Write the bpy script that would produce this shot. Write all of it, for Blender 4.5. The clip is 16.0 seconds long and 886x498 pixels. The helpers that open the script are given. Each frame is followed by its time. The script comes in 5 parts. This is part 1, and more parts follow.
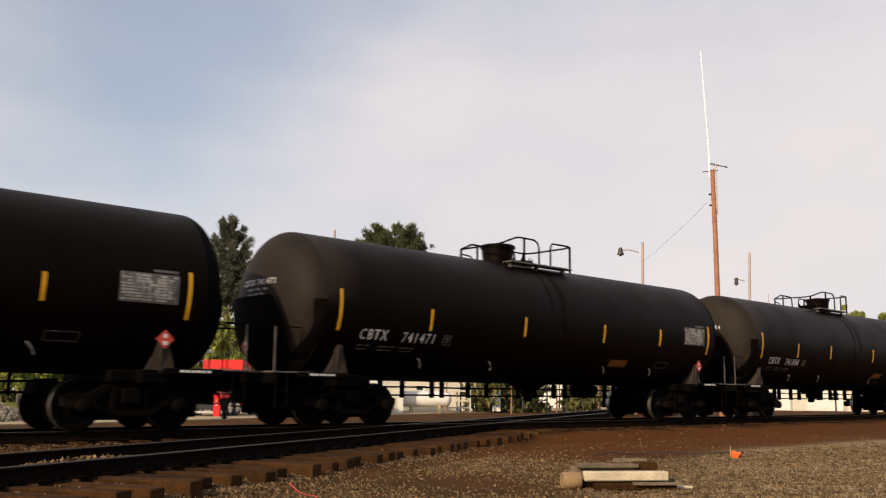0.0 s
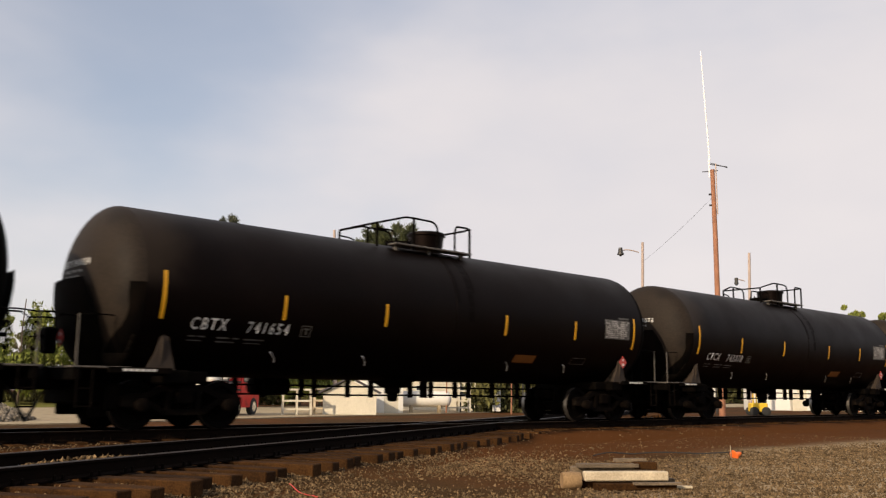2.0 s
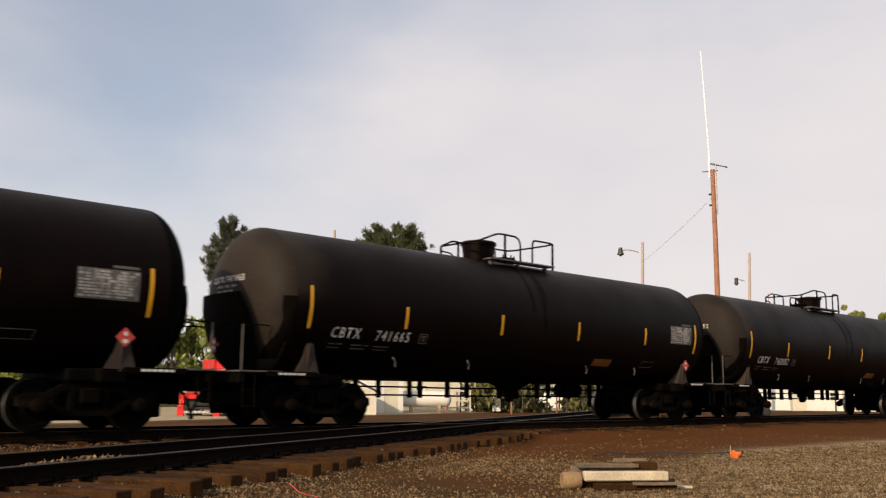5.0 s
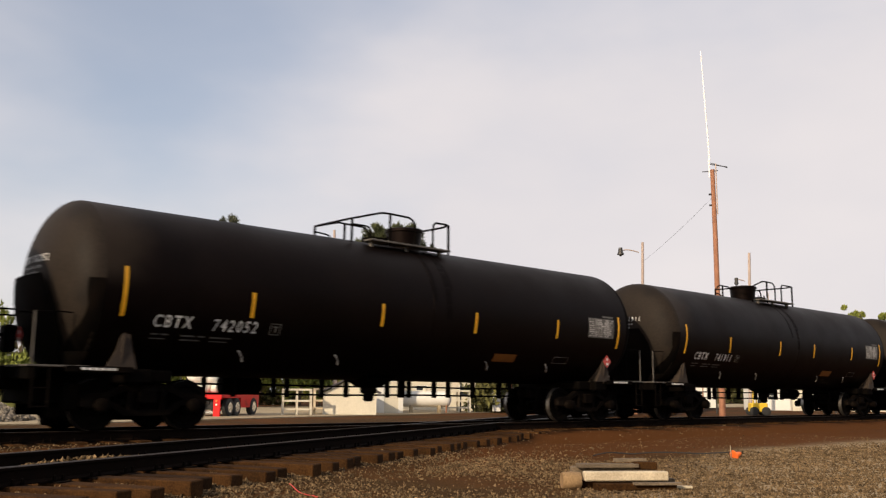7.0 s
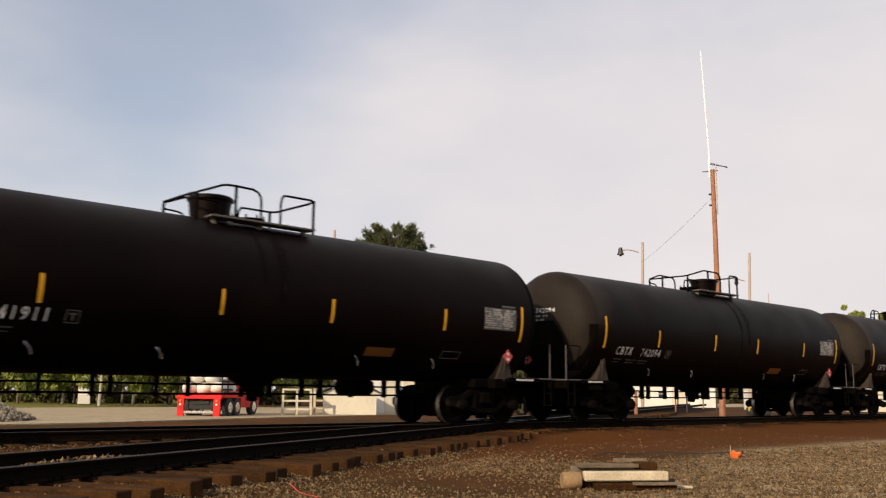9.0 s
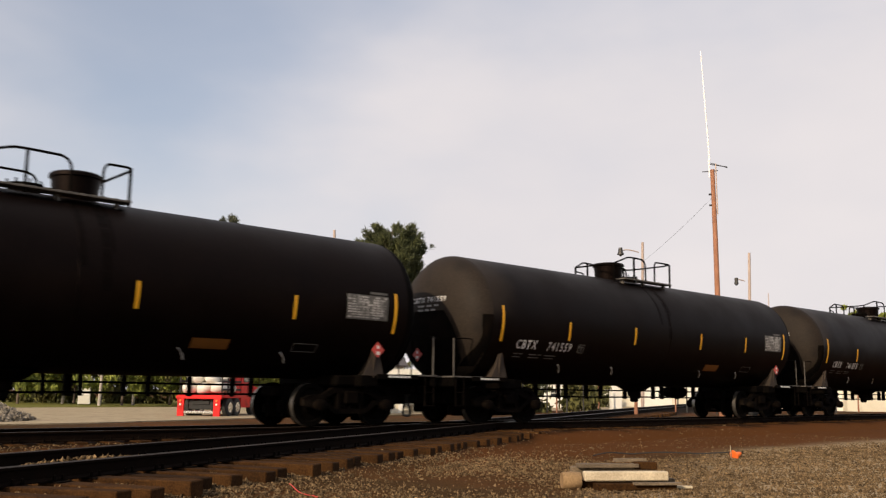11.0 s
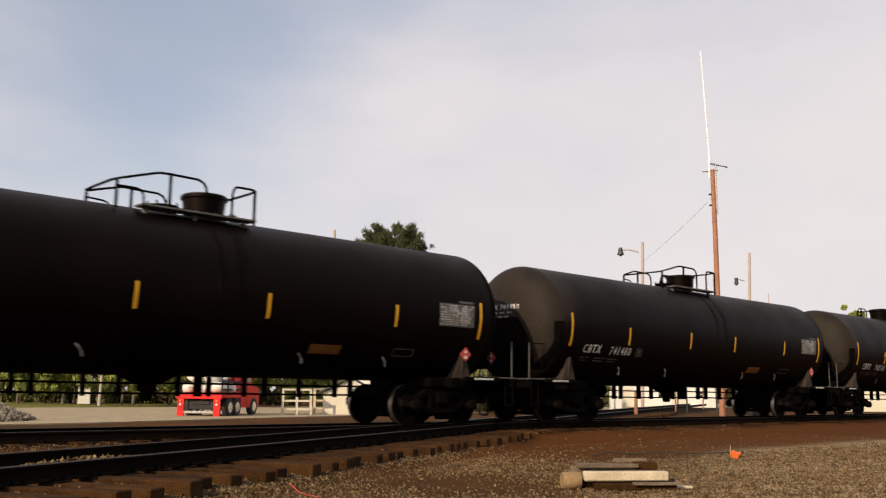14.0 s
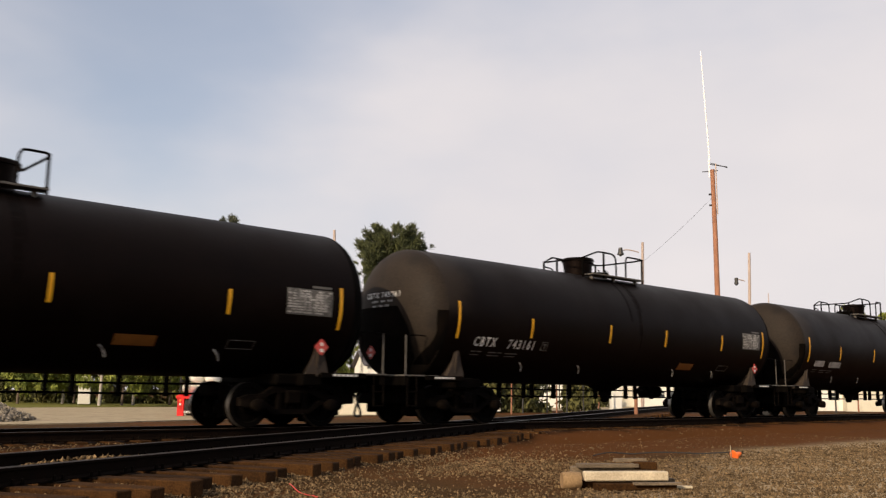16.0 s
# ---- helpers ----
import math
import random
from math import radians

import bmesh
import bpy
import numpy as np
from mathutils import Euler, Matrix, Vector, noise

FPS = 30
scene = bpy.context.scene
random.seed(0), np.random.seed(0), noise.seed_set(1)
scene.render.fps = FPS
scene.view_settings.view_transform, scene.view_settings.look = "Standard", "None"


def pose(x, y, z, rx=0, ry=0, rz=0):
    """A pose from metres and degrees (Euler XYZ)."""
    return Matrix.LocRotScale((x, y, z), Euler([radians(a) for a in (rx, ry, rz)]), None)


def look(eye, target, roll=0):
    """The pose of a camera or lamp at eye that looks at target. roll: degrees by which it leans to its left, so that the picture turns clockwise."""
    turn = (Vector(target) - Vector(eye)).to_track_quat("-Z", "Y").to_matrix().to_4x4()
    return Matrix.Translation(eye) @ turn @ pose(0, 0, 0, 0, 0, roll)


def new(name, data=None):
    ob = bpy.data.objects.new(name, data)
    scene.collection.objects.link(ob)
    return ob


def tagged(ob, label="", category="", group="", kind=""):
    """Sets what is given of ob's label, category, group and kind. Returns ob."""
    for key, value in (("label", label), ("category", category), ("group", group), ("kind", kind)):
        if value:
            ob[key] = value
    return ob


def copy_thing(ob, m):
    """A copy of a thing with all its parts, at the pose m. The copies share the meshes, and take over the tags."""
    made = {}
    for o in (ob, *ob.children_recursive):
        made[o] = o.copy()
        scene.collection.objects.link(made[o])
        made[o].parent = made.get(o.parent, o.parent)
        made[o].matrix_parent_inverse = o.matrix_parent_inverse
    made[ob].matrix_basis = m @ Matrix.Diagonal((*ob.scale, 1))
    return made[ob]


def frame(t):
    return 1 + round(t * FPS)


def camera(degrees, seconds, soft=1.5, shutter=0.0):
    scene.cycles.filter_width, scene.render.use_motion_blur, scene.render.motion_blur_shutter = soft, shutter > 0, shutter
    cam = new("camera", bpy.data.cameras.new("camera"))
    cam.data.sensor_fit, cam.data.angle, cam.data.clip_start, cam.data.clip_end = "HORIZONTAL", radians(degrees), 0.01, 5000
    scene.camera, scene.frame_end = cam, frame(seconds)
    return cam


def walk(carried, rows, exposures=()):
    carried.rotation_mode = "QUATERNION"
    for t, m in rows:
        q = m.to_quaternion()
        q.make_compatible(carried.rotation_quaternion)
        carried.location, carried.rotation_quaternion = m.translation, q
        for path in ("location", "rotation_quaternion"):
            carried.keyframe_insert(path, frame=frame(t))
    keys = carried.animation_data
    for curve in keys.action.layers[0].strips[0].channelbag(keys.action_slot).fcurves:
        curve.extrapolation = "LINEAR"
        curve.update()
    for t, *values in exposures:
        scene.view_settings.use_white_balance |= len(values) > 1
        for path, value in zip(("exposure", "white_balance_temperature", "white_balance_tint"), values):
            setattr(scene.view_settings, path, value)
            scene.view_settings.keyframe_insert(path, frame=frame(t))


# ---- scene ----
# ---------------------------------------------------------------- camera
# x runs along the main track, y away from the camera, z = 0 is the rail head
cam = camera(52.13, 16.0, soft=1.25, shutter=0.2)
STAND = pose(0, -17.24, 0.732, 99.046, 0, -42.546) @ pose(0, 0, 0, 0, 0, 0.606)
walk(cam, [(0.0, STAND), (16.0, STAND)], exposures=[(0.0, 0.0), (16.0, 0.0)])

# ---------------------------------------------------------------- light
SUN_AZ, SUN_EL = radians(194), radians(24.5)
sun_from = Vector((math.cos(SUN_AZ) * math.cos(SUN_EL), math.sin(SUN_AZ) * math.cos(SUN_EL), math.sin(SUN_EL)))
sun = new("sun", bpy.data.lights.new("sun", "SUN"))
sun.data.energy, sun.data.angle, sun.data.color = 3.9, radians(0.6), (1.0, 0.80, 0.57)
sun.matrix_world = look(sun_from * 60, (0, 0, 0))

world = bpy.data.worlds.new("sky")
scene.world = world
world.use_nodes = True
wn, wl = world.node_tree.nodes, world.node_tree.links
wn.clear()
w_out = wn.new("ShaderNodeOutputWorld")
w_mix = wn.new("ShaderNodeMixShader")
w_sky = wn.new("ShaderNodeBackground")
w_cloud = wn.new("ShaderNodeBackground")
nish = wn.new("ShaderNodeTexSky")
nish.sky_type = "NISHITA"
nish.sun_disc = False
nish.sun_elevation = SUN_EL
nish.sun_rotation = radians(256)
nish.dust_density = 2.0
w_sky.inputs["Strength"].default_value = 0.14
wl.new(nish.outputs[0], w_sky.inputs["Color"])
w_co = wn.new("ShaderNodeTexCoord")
w_map = wn.new("ShaderNodeMapping")
w_map.inputs["Scale"].default_value = (1.0, 1.0, 2.2)
w_map.inputs["Location"].default_value = (0.35, 0.1, 0.0)
wl.new(w_co.outputs["Generated"], w_map.inputs["Vector"])
w_noise = wn.new("ShaderNodeTexNoise")
w_noise.inputs["Scale"].default_value = 1.9
w_noise.inputs["Detail"].default_value = 5
w_noise.inputs["Roughness"].default_value = 0.45
wl.new(w_map.outputs[0], w_noise.inputs["Vector"])
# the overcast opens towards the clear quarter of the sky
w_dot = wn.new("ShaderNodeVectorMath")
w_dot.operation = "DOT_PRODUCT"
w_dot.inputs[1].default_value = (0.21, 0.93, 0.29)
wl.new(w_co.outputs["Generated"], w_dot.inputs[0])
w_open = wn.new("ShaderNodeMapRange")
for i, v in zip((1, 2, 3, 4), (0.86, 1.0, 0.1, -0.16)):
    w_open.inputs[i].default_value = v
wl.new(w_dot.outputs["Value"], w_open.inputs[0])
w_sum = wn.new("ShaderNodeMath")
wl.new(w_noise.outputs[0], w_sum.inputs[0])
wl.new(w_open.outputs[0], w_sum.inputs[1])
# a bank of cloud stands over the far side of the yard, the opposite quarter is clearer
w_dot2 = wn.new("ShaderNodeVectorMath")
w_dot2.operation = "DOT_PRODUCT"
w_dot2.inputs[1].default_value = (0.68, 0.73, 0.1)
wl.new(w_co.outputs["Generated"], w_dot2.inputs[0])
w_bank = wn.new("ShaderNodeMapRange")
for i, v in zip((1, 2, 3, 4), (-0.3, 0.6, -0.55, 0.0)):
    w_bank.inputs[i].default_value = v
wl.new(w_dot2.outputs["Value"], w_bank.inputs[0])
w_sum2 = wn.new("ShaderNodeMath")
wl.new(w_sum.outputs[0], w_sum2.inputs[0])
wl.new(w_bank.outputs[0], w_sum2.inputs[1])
w_cover = wn.new("ShaderNodeMapRange")
w_cover.interpolation_type = "SMOOTHSTEP"
for i, v in zip((1, 2, 3, 4), (0.1, 0.56, 0.36, 0.98)):
    w_cover.inputs[i].default_value = v
wl.new(w_sum2.outputs[0], w_cover.inputs[0])
w_tone = wn.new("ShaderNodeValToRGB")
w_tone.color_ramp.elements[0].position, w_tone.color_ramp.elements[0].color = 0.3, (0.66, 0.635, 0.665, 1)
w_tone.color_ramp.elements[1].position, w_tone.color_ramp.elements[1].color = 0.75, (0.86, 0.785, 0.76, 1)
wl.new(w_noise.outputs[0], w_tone.inputs[0])
wl.new(w_tone.outputs[0], w_cloud.inputs["Color"])
w_cloud.inputs["Strength"].default_value = 1.08
wl.new(w_cover.outputs[0], w_mix.inputs[0])
wl.new(w_sky.outputs[0], w_mix.inputs[1])
wl.new(w_cloud.outputs[0], w_mix.inputs[2])
wl.new(w_mix.outputs[0], w_out.inputs["Surface"])


# ---------------------------------------------------------------- materials
def material(name, low, high, rough=0.7, metal=0.0, scale=6.0, fine=60.0, bump=0.3, depth=0.01, spots=None, spot_at=(0.55, 0.7),
             spot_scale=1.5, vary=0.0, rough_vary=0.15, island=False, spec=0.5, tint=None):
    """A surface with two scales of variation, relief, and stains of another colour where spots is given."""
    m = bpy.data.materials.new(name)
    m.use_nodes = True
    n, l = m.node_tree.nodes, m.node_tree.links
    b = n["Principled BSDF"]
    b.inputs["Metallic"].default_value = metal
    b.inputs["Specular IOR Level"].default_value = spec
    if tint:
        b.inputs["Specular Tint"].default_value = (*tint, 1)
    co = n.new("ShaderNodeTexCoord")
    big, small = n.new("ShaderNodeTexNoise"), n.new("ShaderNodeTexNoise")
    for t, s, d in ((big, scale, 4), (small, fine, 3)):
        t.inputs["Scale"].default_value, t.inputs["Detail"].default_value = s, d
        l.new(co.outputs["Object"], t.inputs["Vector"])
    add = n.new("ShaderNodeMath")
    add.operation = "MULTIPLY_ADD"
    add.inputs[1].default_value = 0.5
    l.new(small.outputs[0], add.inputs[0])
    half = n.new("ShaderNodeMath")
    half.operation = "MULTIPLY"
    half.inputs[1].default_value = 0.5
    l.new(big.outputs[0], half.inputs[0])
    l.new(half.outputs[0], add.inputs[2])
    ramp = n.new("ShaderNodeValToRGB")
    ramp.color_ramp.elements[0].position, ramp.color_ramp.elements[0].color = 0.32, (*low, 1)
    ramp.color_ramp.elements[1].position, ramp.color_ramp.elements[1].color = 0.68, (*high, 1)
    l.new(add.outputs[0], ramp.inputs[0])
    colour = ramp.outputs[0]
    if spots:
        st = n.new("ShaderNodeTexNoise")
        st.inputs["Scale"].default_value, st.inputs["Detail"].default_value = spot_scale, 6
        l.new(co.outputs["Object"], st.inputs["Vector"])
        rng = n.new("ShaderNodeMapRange")
        rng.inputs[1].default_value, rng.inputs[2].default_value = spot_at
        l.new(st.outputs[0], rng.inputs[0])
        mx = n.new("ShaderNodeMix")
        mx.data_type = "RGBA"
        l.new(rng.outputs[0], mx.inputs[0])
        l.new(colour, mx.inputs[6])
        mx.inputs[7].default_value = (*spots, 1)
        colour = mx.outputs[2]
    if vary:
        src = n.new("ShaderNodeNewGeometry").outputs["Random Per Island"] if island else n.new("ShaderNodeObjectInfo").outputs["Random"]
        rng = n.new("ShaderNodeMapRange")
        rng.inputs[3].default_value, rng.inputs[4].default_value = 1 - vary, 1 + vary
        l.new(src, rng.inputs[0])
        hsv = n.new("ShaderNodeHueSaturation")
        l.new(rng.outputs[0], hsv.inputs["Value"])
        l.new(colour, hsv.inputs["Color"])
        colour = hsv.outputs[0]
    l.new(colour, b.inputs["Base Color"])
    rr = n.new("ShaderNodeMapRange")
    rr.inputs[3].default_value, rr.inputs[4].default_value = max(0.03, rough - rough_vary), min(1, rough + rough_vary)
    l.new(big.outputs[0], rr.inputs[0])
    l.new(rr.outputs[0], b.inputs["Roughness"])
    if bump:
        bp = n.new("ShaderNodeBump")
        bp.inputs["Strength"].default_value, bp.inputs["Distance"].default_value = bump, depth
        l.new(add.outputs[0], bp.inputs["Height"])
        l.new(bp.outputs[0], b.inputs["Normal"])
    return m


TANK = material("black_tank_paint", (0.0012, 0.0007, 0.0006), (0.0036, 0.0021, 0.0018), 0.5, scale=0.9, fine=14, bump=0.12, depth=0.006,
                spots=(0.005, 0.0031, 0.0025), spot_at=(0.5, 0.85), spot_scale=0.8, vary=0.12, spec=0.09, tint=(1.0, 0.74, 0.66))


def add_lit_end_dust(m):
    """Sunlit brown, part dust, put into the shell; it thins behind the leading head."""
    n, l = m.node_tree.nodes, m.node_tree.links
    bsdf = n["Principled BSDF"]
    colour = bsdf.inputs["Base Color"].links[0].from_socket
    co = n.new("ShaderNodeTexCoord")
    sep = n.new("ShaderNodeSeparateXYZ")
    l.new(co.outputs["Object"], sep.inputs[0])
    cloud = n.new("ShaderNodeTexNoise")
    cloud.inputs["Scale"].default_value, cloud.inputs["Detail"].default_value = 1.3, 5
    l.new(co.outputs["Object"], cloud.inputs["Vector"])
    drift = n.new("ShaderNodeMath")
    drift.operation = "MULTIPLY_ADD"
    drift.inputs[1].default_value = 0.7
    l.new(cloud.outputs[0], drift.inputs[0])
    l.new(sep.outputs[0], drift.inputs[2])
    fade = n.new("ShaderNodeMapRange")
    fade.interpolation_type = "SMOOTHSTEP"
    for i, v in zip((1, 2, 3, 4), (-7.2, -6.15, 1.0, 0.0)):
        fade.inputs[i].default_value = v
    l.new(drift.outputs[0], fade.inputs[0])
    # the sunlit tone stays off the shell's lower half
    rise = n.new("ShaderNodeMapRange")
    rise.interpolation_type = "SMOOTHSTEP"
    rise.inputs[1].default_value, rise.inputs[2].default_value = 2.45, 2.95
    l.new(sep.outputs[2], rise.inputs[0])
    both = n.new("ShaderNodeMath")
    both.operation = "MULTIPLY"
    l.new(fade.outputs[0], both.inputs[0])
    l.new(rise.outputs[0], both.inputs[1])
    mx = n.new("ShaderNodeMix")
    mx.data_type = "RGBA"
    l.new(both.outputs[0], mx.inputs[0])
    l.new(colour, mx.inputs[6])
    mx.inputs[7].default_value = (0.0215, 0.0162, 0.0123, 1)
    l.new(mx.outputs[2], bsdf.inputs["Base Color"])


add_lit_end_dust(TANK)
STAIN = material("dried_oil_stain", (0.001, 0.0007, 0.0006), (0.0028, 0.0018, 0.0015), 0.6, scale=2, fine=20, bump=0.1, spec=0.065, tint=(1.0, 0.74, 0.66))
# dust on the leading head, with the sun's brightening mixed into its colour
HEAD = material("sunlit_dusty_paint", (0.015, 0.0112, 0.0085), (0.028, 0.0212, 0.0162), 0.6, scale=1.5, fine=20, bump=0.15, depth=0.006,
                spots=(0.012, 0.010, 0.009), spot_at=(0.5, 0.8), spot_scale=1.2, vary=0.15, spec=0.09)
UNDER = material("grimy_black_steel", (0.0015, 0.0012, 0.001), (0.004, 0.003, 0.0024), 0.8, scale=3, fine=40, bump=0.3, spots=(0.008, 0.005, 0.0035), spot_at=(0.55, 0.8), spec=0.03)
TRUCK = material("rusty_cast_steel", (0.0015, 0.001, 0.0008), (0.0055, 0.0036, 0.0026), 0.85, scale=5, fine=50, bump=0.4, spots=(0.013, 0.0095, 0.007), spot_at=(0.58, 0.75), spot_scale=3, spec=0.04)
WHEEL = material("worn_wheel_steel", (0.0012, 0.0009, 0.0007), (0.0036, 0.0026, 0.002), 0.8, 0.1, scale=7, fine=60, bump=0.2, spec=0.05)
TREAD = material("polished_wheel_rim", (0.16, 0.145, 0.13), (0.3, 0.275, 0.25), 0.4, 0.9, scale=9, fine=60, bump=0.05)
WHITE = material("white_stencil_paint", (0.6, 0.59, 0.57), (0.82, 0.81, 0.79), 0.6, scale=4, fine=50, bump=0.05, spots=(0.2, 0.19, 0.18), spot_at=(0.55, 0.8), spot_scale=3)
PANELGREY = material("grey_panel_paint", (0.06, 0.056, 0.053), (0.12, 0.113, 0.105), 0.7, scale=5, fine=50, bump=0.05, spots=(0.2, 0.19, 0.18), spot_scale=4)
GREYPAINT = material("faded_stencil_paint", (0.26, 0.25, 0.24), (0.48, 0.46, 0.44), 0.7, scale=5, fine=50, bump=0.05, spots=(0.08, 0.075, 0.07), spot_scale=3)
YELLOW = material("yellow_reflective_tape", (0.66, 0.31, 0.008), (0.82, 0.43, 0.015), 0.45, scale=5, fine=60, bump=0.05, spots=(0.3, 0.15, 0.02), spot_at=(0.6, 0.85), spot_scale=3)
ORANGE = material("faded_orange_panel", (0.17, 0.062, 0.008), (0.26, 0.10, 0.015), 0.6, scale=5, fine=50, bump=0.05)
PLACARD = material("red_placard", (0.42, 0.04, 0.032), (0.54, 0.075, 0.06), 0.5, scale=6, fine=50, bump=0.03)
DECK = material("weathered_deck_steel", (0.05, 0.044, 0.038), (0.16, 0.145, 0.13), 0.65, 0.3, scale=6, fine=60, bump=0.3)
SADDLE = material("dusty_brown_steel", (0.018, 0.0118, 0.008), (0.048, 0.032, 0.0215), 0.85, scale=4, fine=40, bump=0.25)
RAIL = material("rusty_rail_web", (0.003, 0.0016, 0.001), (0.010, 0.0052, 0.003), 0.9, scale=4, fine=60, bump=0.35, spec=0.06)
RAILHEAD = material("worn_rail_head", (0.022, 0.015, 0.011), (0.06, 0.043, 0.032), 0.5, 0.4, scale=3, fine=70, bump=0.05)
TIE = material("weathered_tie_wood", (0.011, 0.0046, 0.0014), (0.068, 0.0305, 0.009), 0.95, scale=3, fine=45, bump=0.6, depth=0.02, spots=(0.014, 0.008, 0.004), vary=0.4, spec=0.1)
STONE = material("ballast_stone", (0.018, 0.0105, 0.0045), (0.225, 0.153, 0.082), 0.95, scale=6, fine=60, bump=0.3, vary=0.6, island=True, spec=0.06)
GROUND = material("rusty_dirt_and_gravel", (0.024, 0.0125, 0.0045), (0.095, 0.052, 0.020), 0.95, scale=2.2, fine=26, bump=0.9, depth=0.03,
                  spots=(0.10, 0.038, 0.011), spot_at=(0.46, 0.64), spot_scale=0.22, spec=0.04)


def add_zones(m):
    """Near-black beds along both tracks and a band of red dirt beside the main one, with ragged borders."""
    n, l = m.node_tree.nodes, m.node_tree.links
    bsdf = n["Principled BSDF"]
    colour = bsdf.inputs["Base Color"].links[0].from_socket

    def calc(op, *args):
        q = n.new("ShaderNodeMath")
        q.operation = op
        for i, a in enumerate(args):
            if isinstance(a, (int, float)):
                q.inputs[i].default_value = a
            else:
                l.new(a, q.inputs[i])
        return q.outputs[0]

    def ease(v, a, c):
        q = n.new("ShaderNodeMapRange")
        q.interpolation_type = "SMOOTHSTEP"
        q.inputs[1].default_value, q.inputs[2].default_value = a, c
        l.new(v, q.inputs[0])
        return q.outputs[0]

    geo = n.new("ShaderNodeNewGeometry")
    sep = n.new("ShaderNodeSeparateXYZ")
    l.new(geo.outputs["Position"], sep.inputs[0])
    px, py = sep.outputs[0], sep.outputs[1]
    rag = n.new("ShaderNodeTexNoise")
    rag.inputs["Scale"].default_value, rag.inputs["Detail"].default_value = 0.9, 6
    l.new(geo.outputs["Position"], rag.inputs["Vector"])
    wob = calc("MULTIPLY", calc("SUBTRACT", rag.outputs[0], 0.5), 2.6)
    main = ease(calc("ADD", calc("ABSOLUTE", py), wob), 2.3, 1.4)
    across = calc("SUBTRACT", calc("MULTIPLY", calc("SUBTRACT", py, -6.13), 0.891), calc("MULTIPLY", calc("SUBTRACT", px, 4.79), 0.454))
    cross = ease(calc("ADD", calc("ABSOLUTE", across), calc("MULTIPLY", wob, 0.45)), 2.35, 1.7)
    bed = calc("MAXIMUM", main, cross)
    right = ease(calc("ADD", px, calc("MULTIPLY", wob, 2.0)), 7.5, 12.0)
    red = calc("MULTIPLY", right, ease(calc("ADD", py, wob), -7.6, -5.4))
    red = calc("MULTIPLY", red, ease(py, 1.5, -1.0))
    pale = ease(calc("ADD", calc("SUBTRACT", calc("MULTIPLY", px, 0.45), calc("ADD", py, 9.0)), wob), 4.6, 7.2)
    pale = calc("MULTIPLY", calc("MULTIPLY", pale, ease(py, -5.5, -7.5)), calc("MULTIPLY", ease(py, -20.0, -15.0), ease(px, 60.0, 40.0)))
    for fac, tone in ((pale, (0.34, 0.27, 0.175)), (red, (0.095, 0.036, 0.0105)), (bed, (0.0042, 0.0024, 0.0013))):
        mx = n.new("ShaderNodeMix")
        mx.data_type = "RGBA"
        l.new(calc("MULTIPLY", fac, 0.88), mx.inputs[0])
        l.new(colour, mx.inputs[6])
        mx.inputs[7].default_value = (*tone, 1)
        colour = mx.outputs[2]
    l.new(colour, bsdf.inputs["Base Color"])


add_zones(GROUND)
CONCRETE = material("pale_concrete_road", (0.29, 0.23, 0.145), (0.42, 0.345, 0.23), 0.9, scale=0.5, fine=8, bump=0.2, spots=(0.2, 0.155, 0.1), spec=0.06)
GRASS = material("spring_grass", (0.1, 0.105, 0.025), (0.2, 0.19, 0.05), 0.95, scale=1.0, fine=12, bump=0.8, depth=0.05, spots=(0.17, 0.13, 0.06), spec=0.05)
LOG = material("cut_log_wood", (0.16, 0.095, 0.04), (0.34, 0.22, 0.11), 0.9, scale=5, fine=50, bump=0.5)
GREYWOOD = material("grey_old_board", (0.07, 0.05, 0.03), (0.19, 0.14, 0.09), 0.9, scale=5, fine=50, bump=0.4, vary=0.3)
WOOD = material("weathered_board", (0.34, 0.27, 0.18), (0.62, 0.53, 0.38), 0.85, scale=5, fine=50, bump=0.4, vary=0.3)
POLEWOOD = material("brown_pole_wood", (0.2, 0.085, 0.045), (0.36, 0.17, 0.1), 0.85, scale=2, fine=30, bump=0.5, vary=0.15)
POLEGREY = material("pale_pole_wood", (0.34, 0.26, 0.22), (0.5, 0.4, 0.35), 0.85, scale=2, fine=30, bump=0.4, vary=0.15)
ANTENNA = material("white_fibreglass", (0.8, 0.8, 0.8), (0.88, 0.88, 0.88), 0.4, scale=2, fine=30, bump=0)
DARKMETAL = material("dark_fixture_metal", (0.03, 0.03, 0.03), (0.07, 0.065, 0.06), 0.5, 0.5, scale=5, fine=50, bump=0.1)
WHITEWALL = material("white_painted_siding", (0.68, 0.66, 0.6), (0.8, 0.78, 0.72), 0.7, scale=0.8, fine=14, bump=0.1, spots=(0.5, 0.47, 0.4), spot_at=(0.6, 0.85))
CREAM = material("cream_painted_metal", (0.58, 0.53, 0.42), (0.7, 0.65, 0.52), 0.6, scale=1, fine=14, bump=0.1, spots=(0.4, 0.35, 0.26), spot_at=(0.6, 0.85))
ROOF = material("dark_shingle_roof", (0.05, 0.045, 0.05), (0.1, 0.09, 0.095), 0.9, scale=2, fine=20, bump=0.5)
GLASS = material("dark_window_glass", (0.02, 0.025, 0.03), (0.04, 0.045, 0.05), 0.08, scale=2, fine=10, bump=0, rough_vary=0.03)
RED = material("red_truck_paint", (0.60, 0.012, 0.013), (0.72, 0.02, 0.02), 0.5, scale=2, fine=20, bump=0.03, spots=(0.4, 0.012, 0.01), spec=0.2)
TYRE = material("tyre_rubber", (0.015, 0.015, 0.015), (0.03, 0.03, 0.03), 0.85, scale=6, fine=50, bump=0.2)
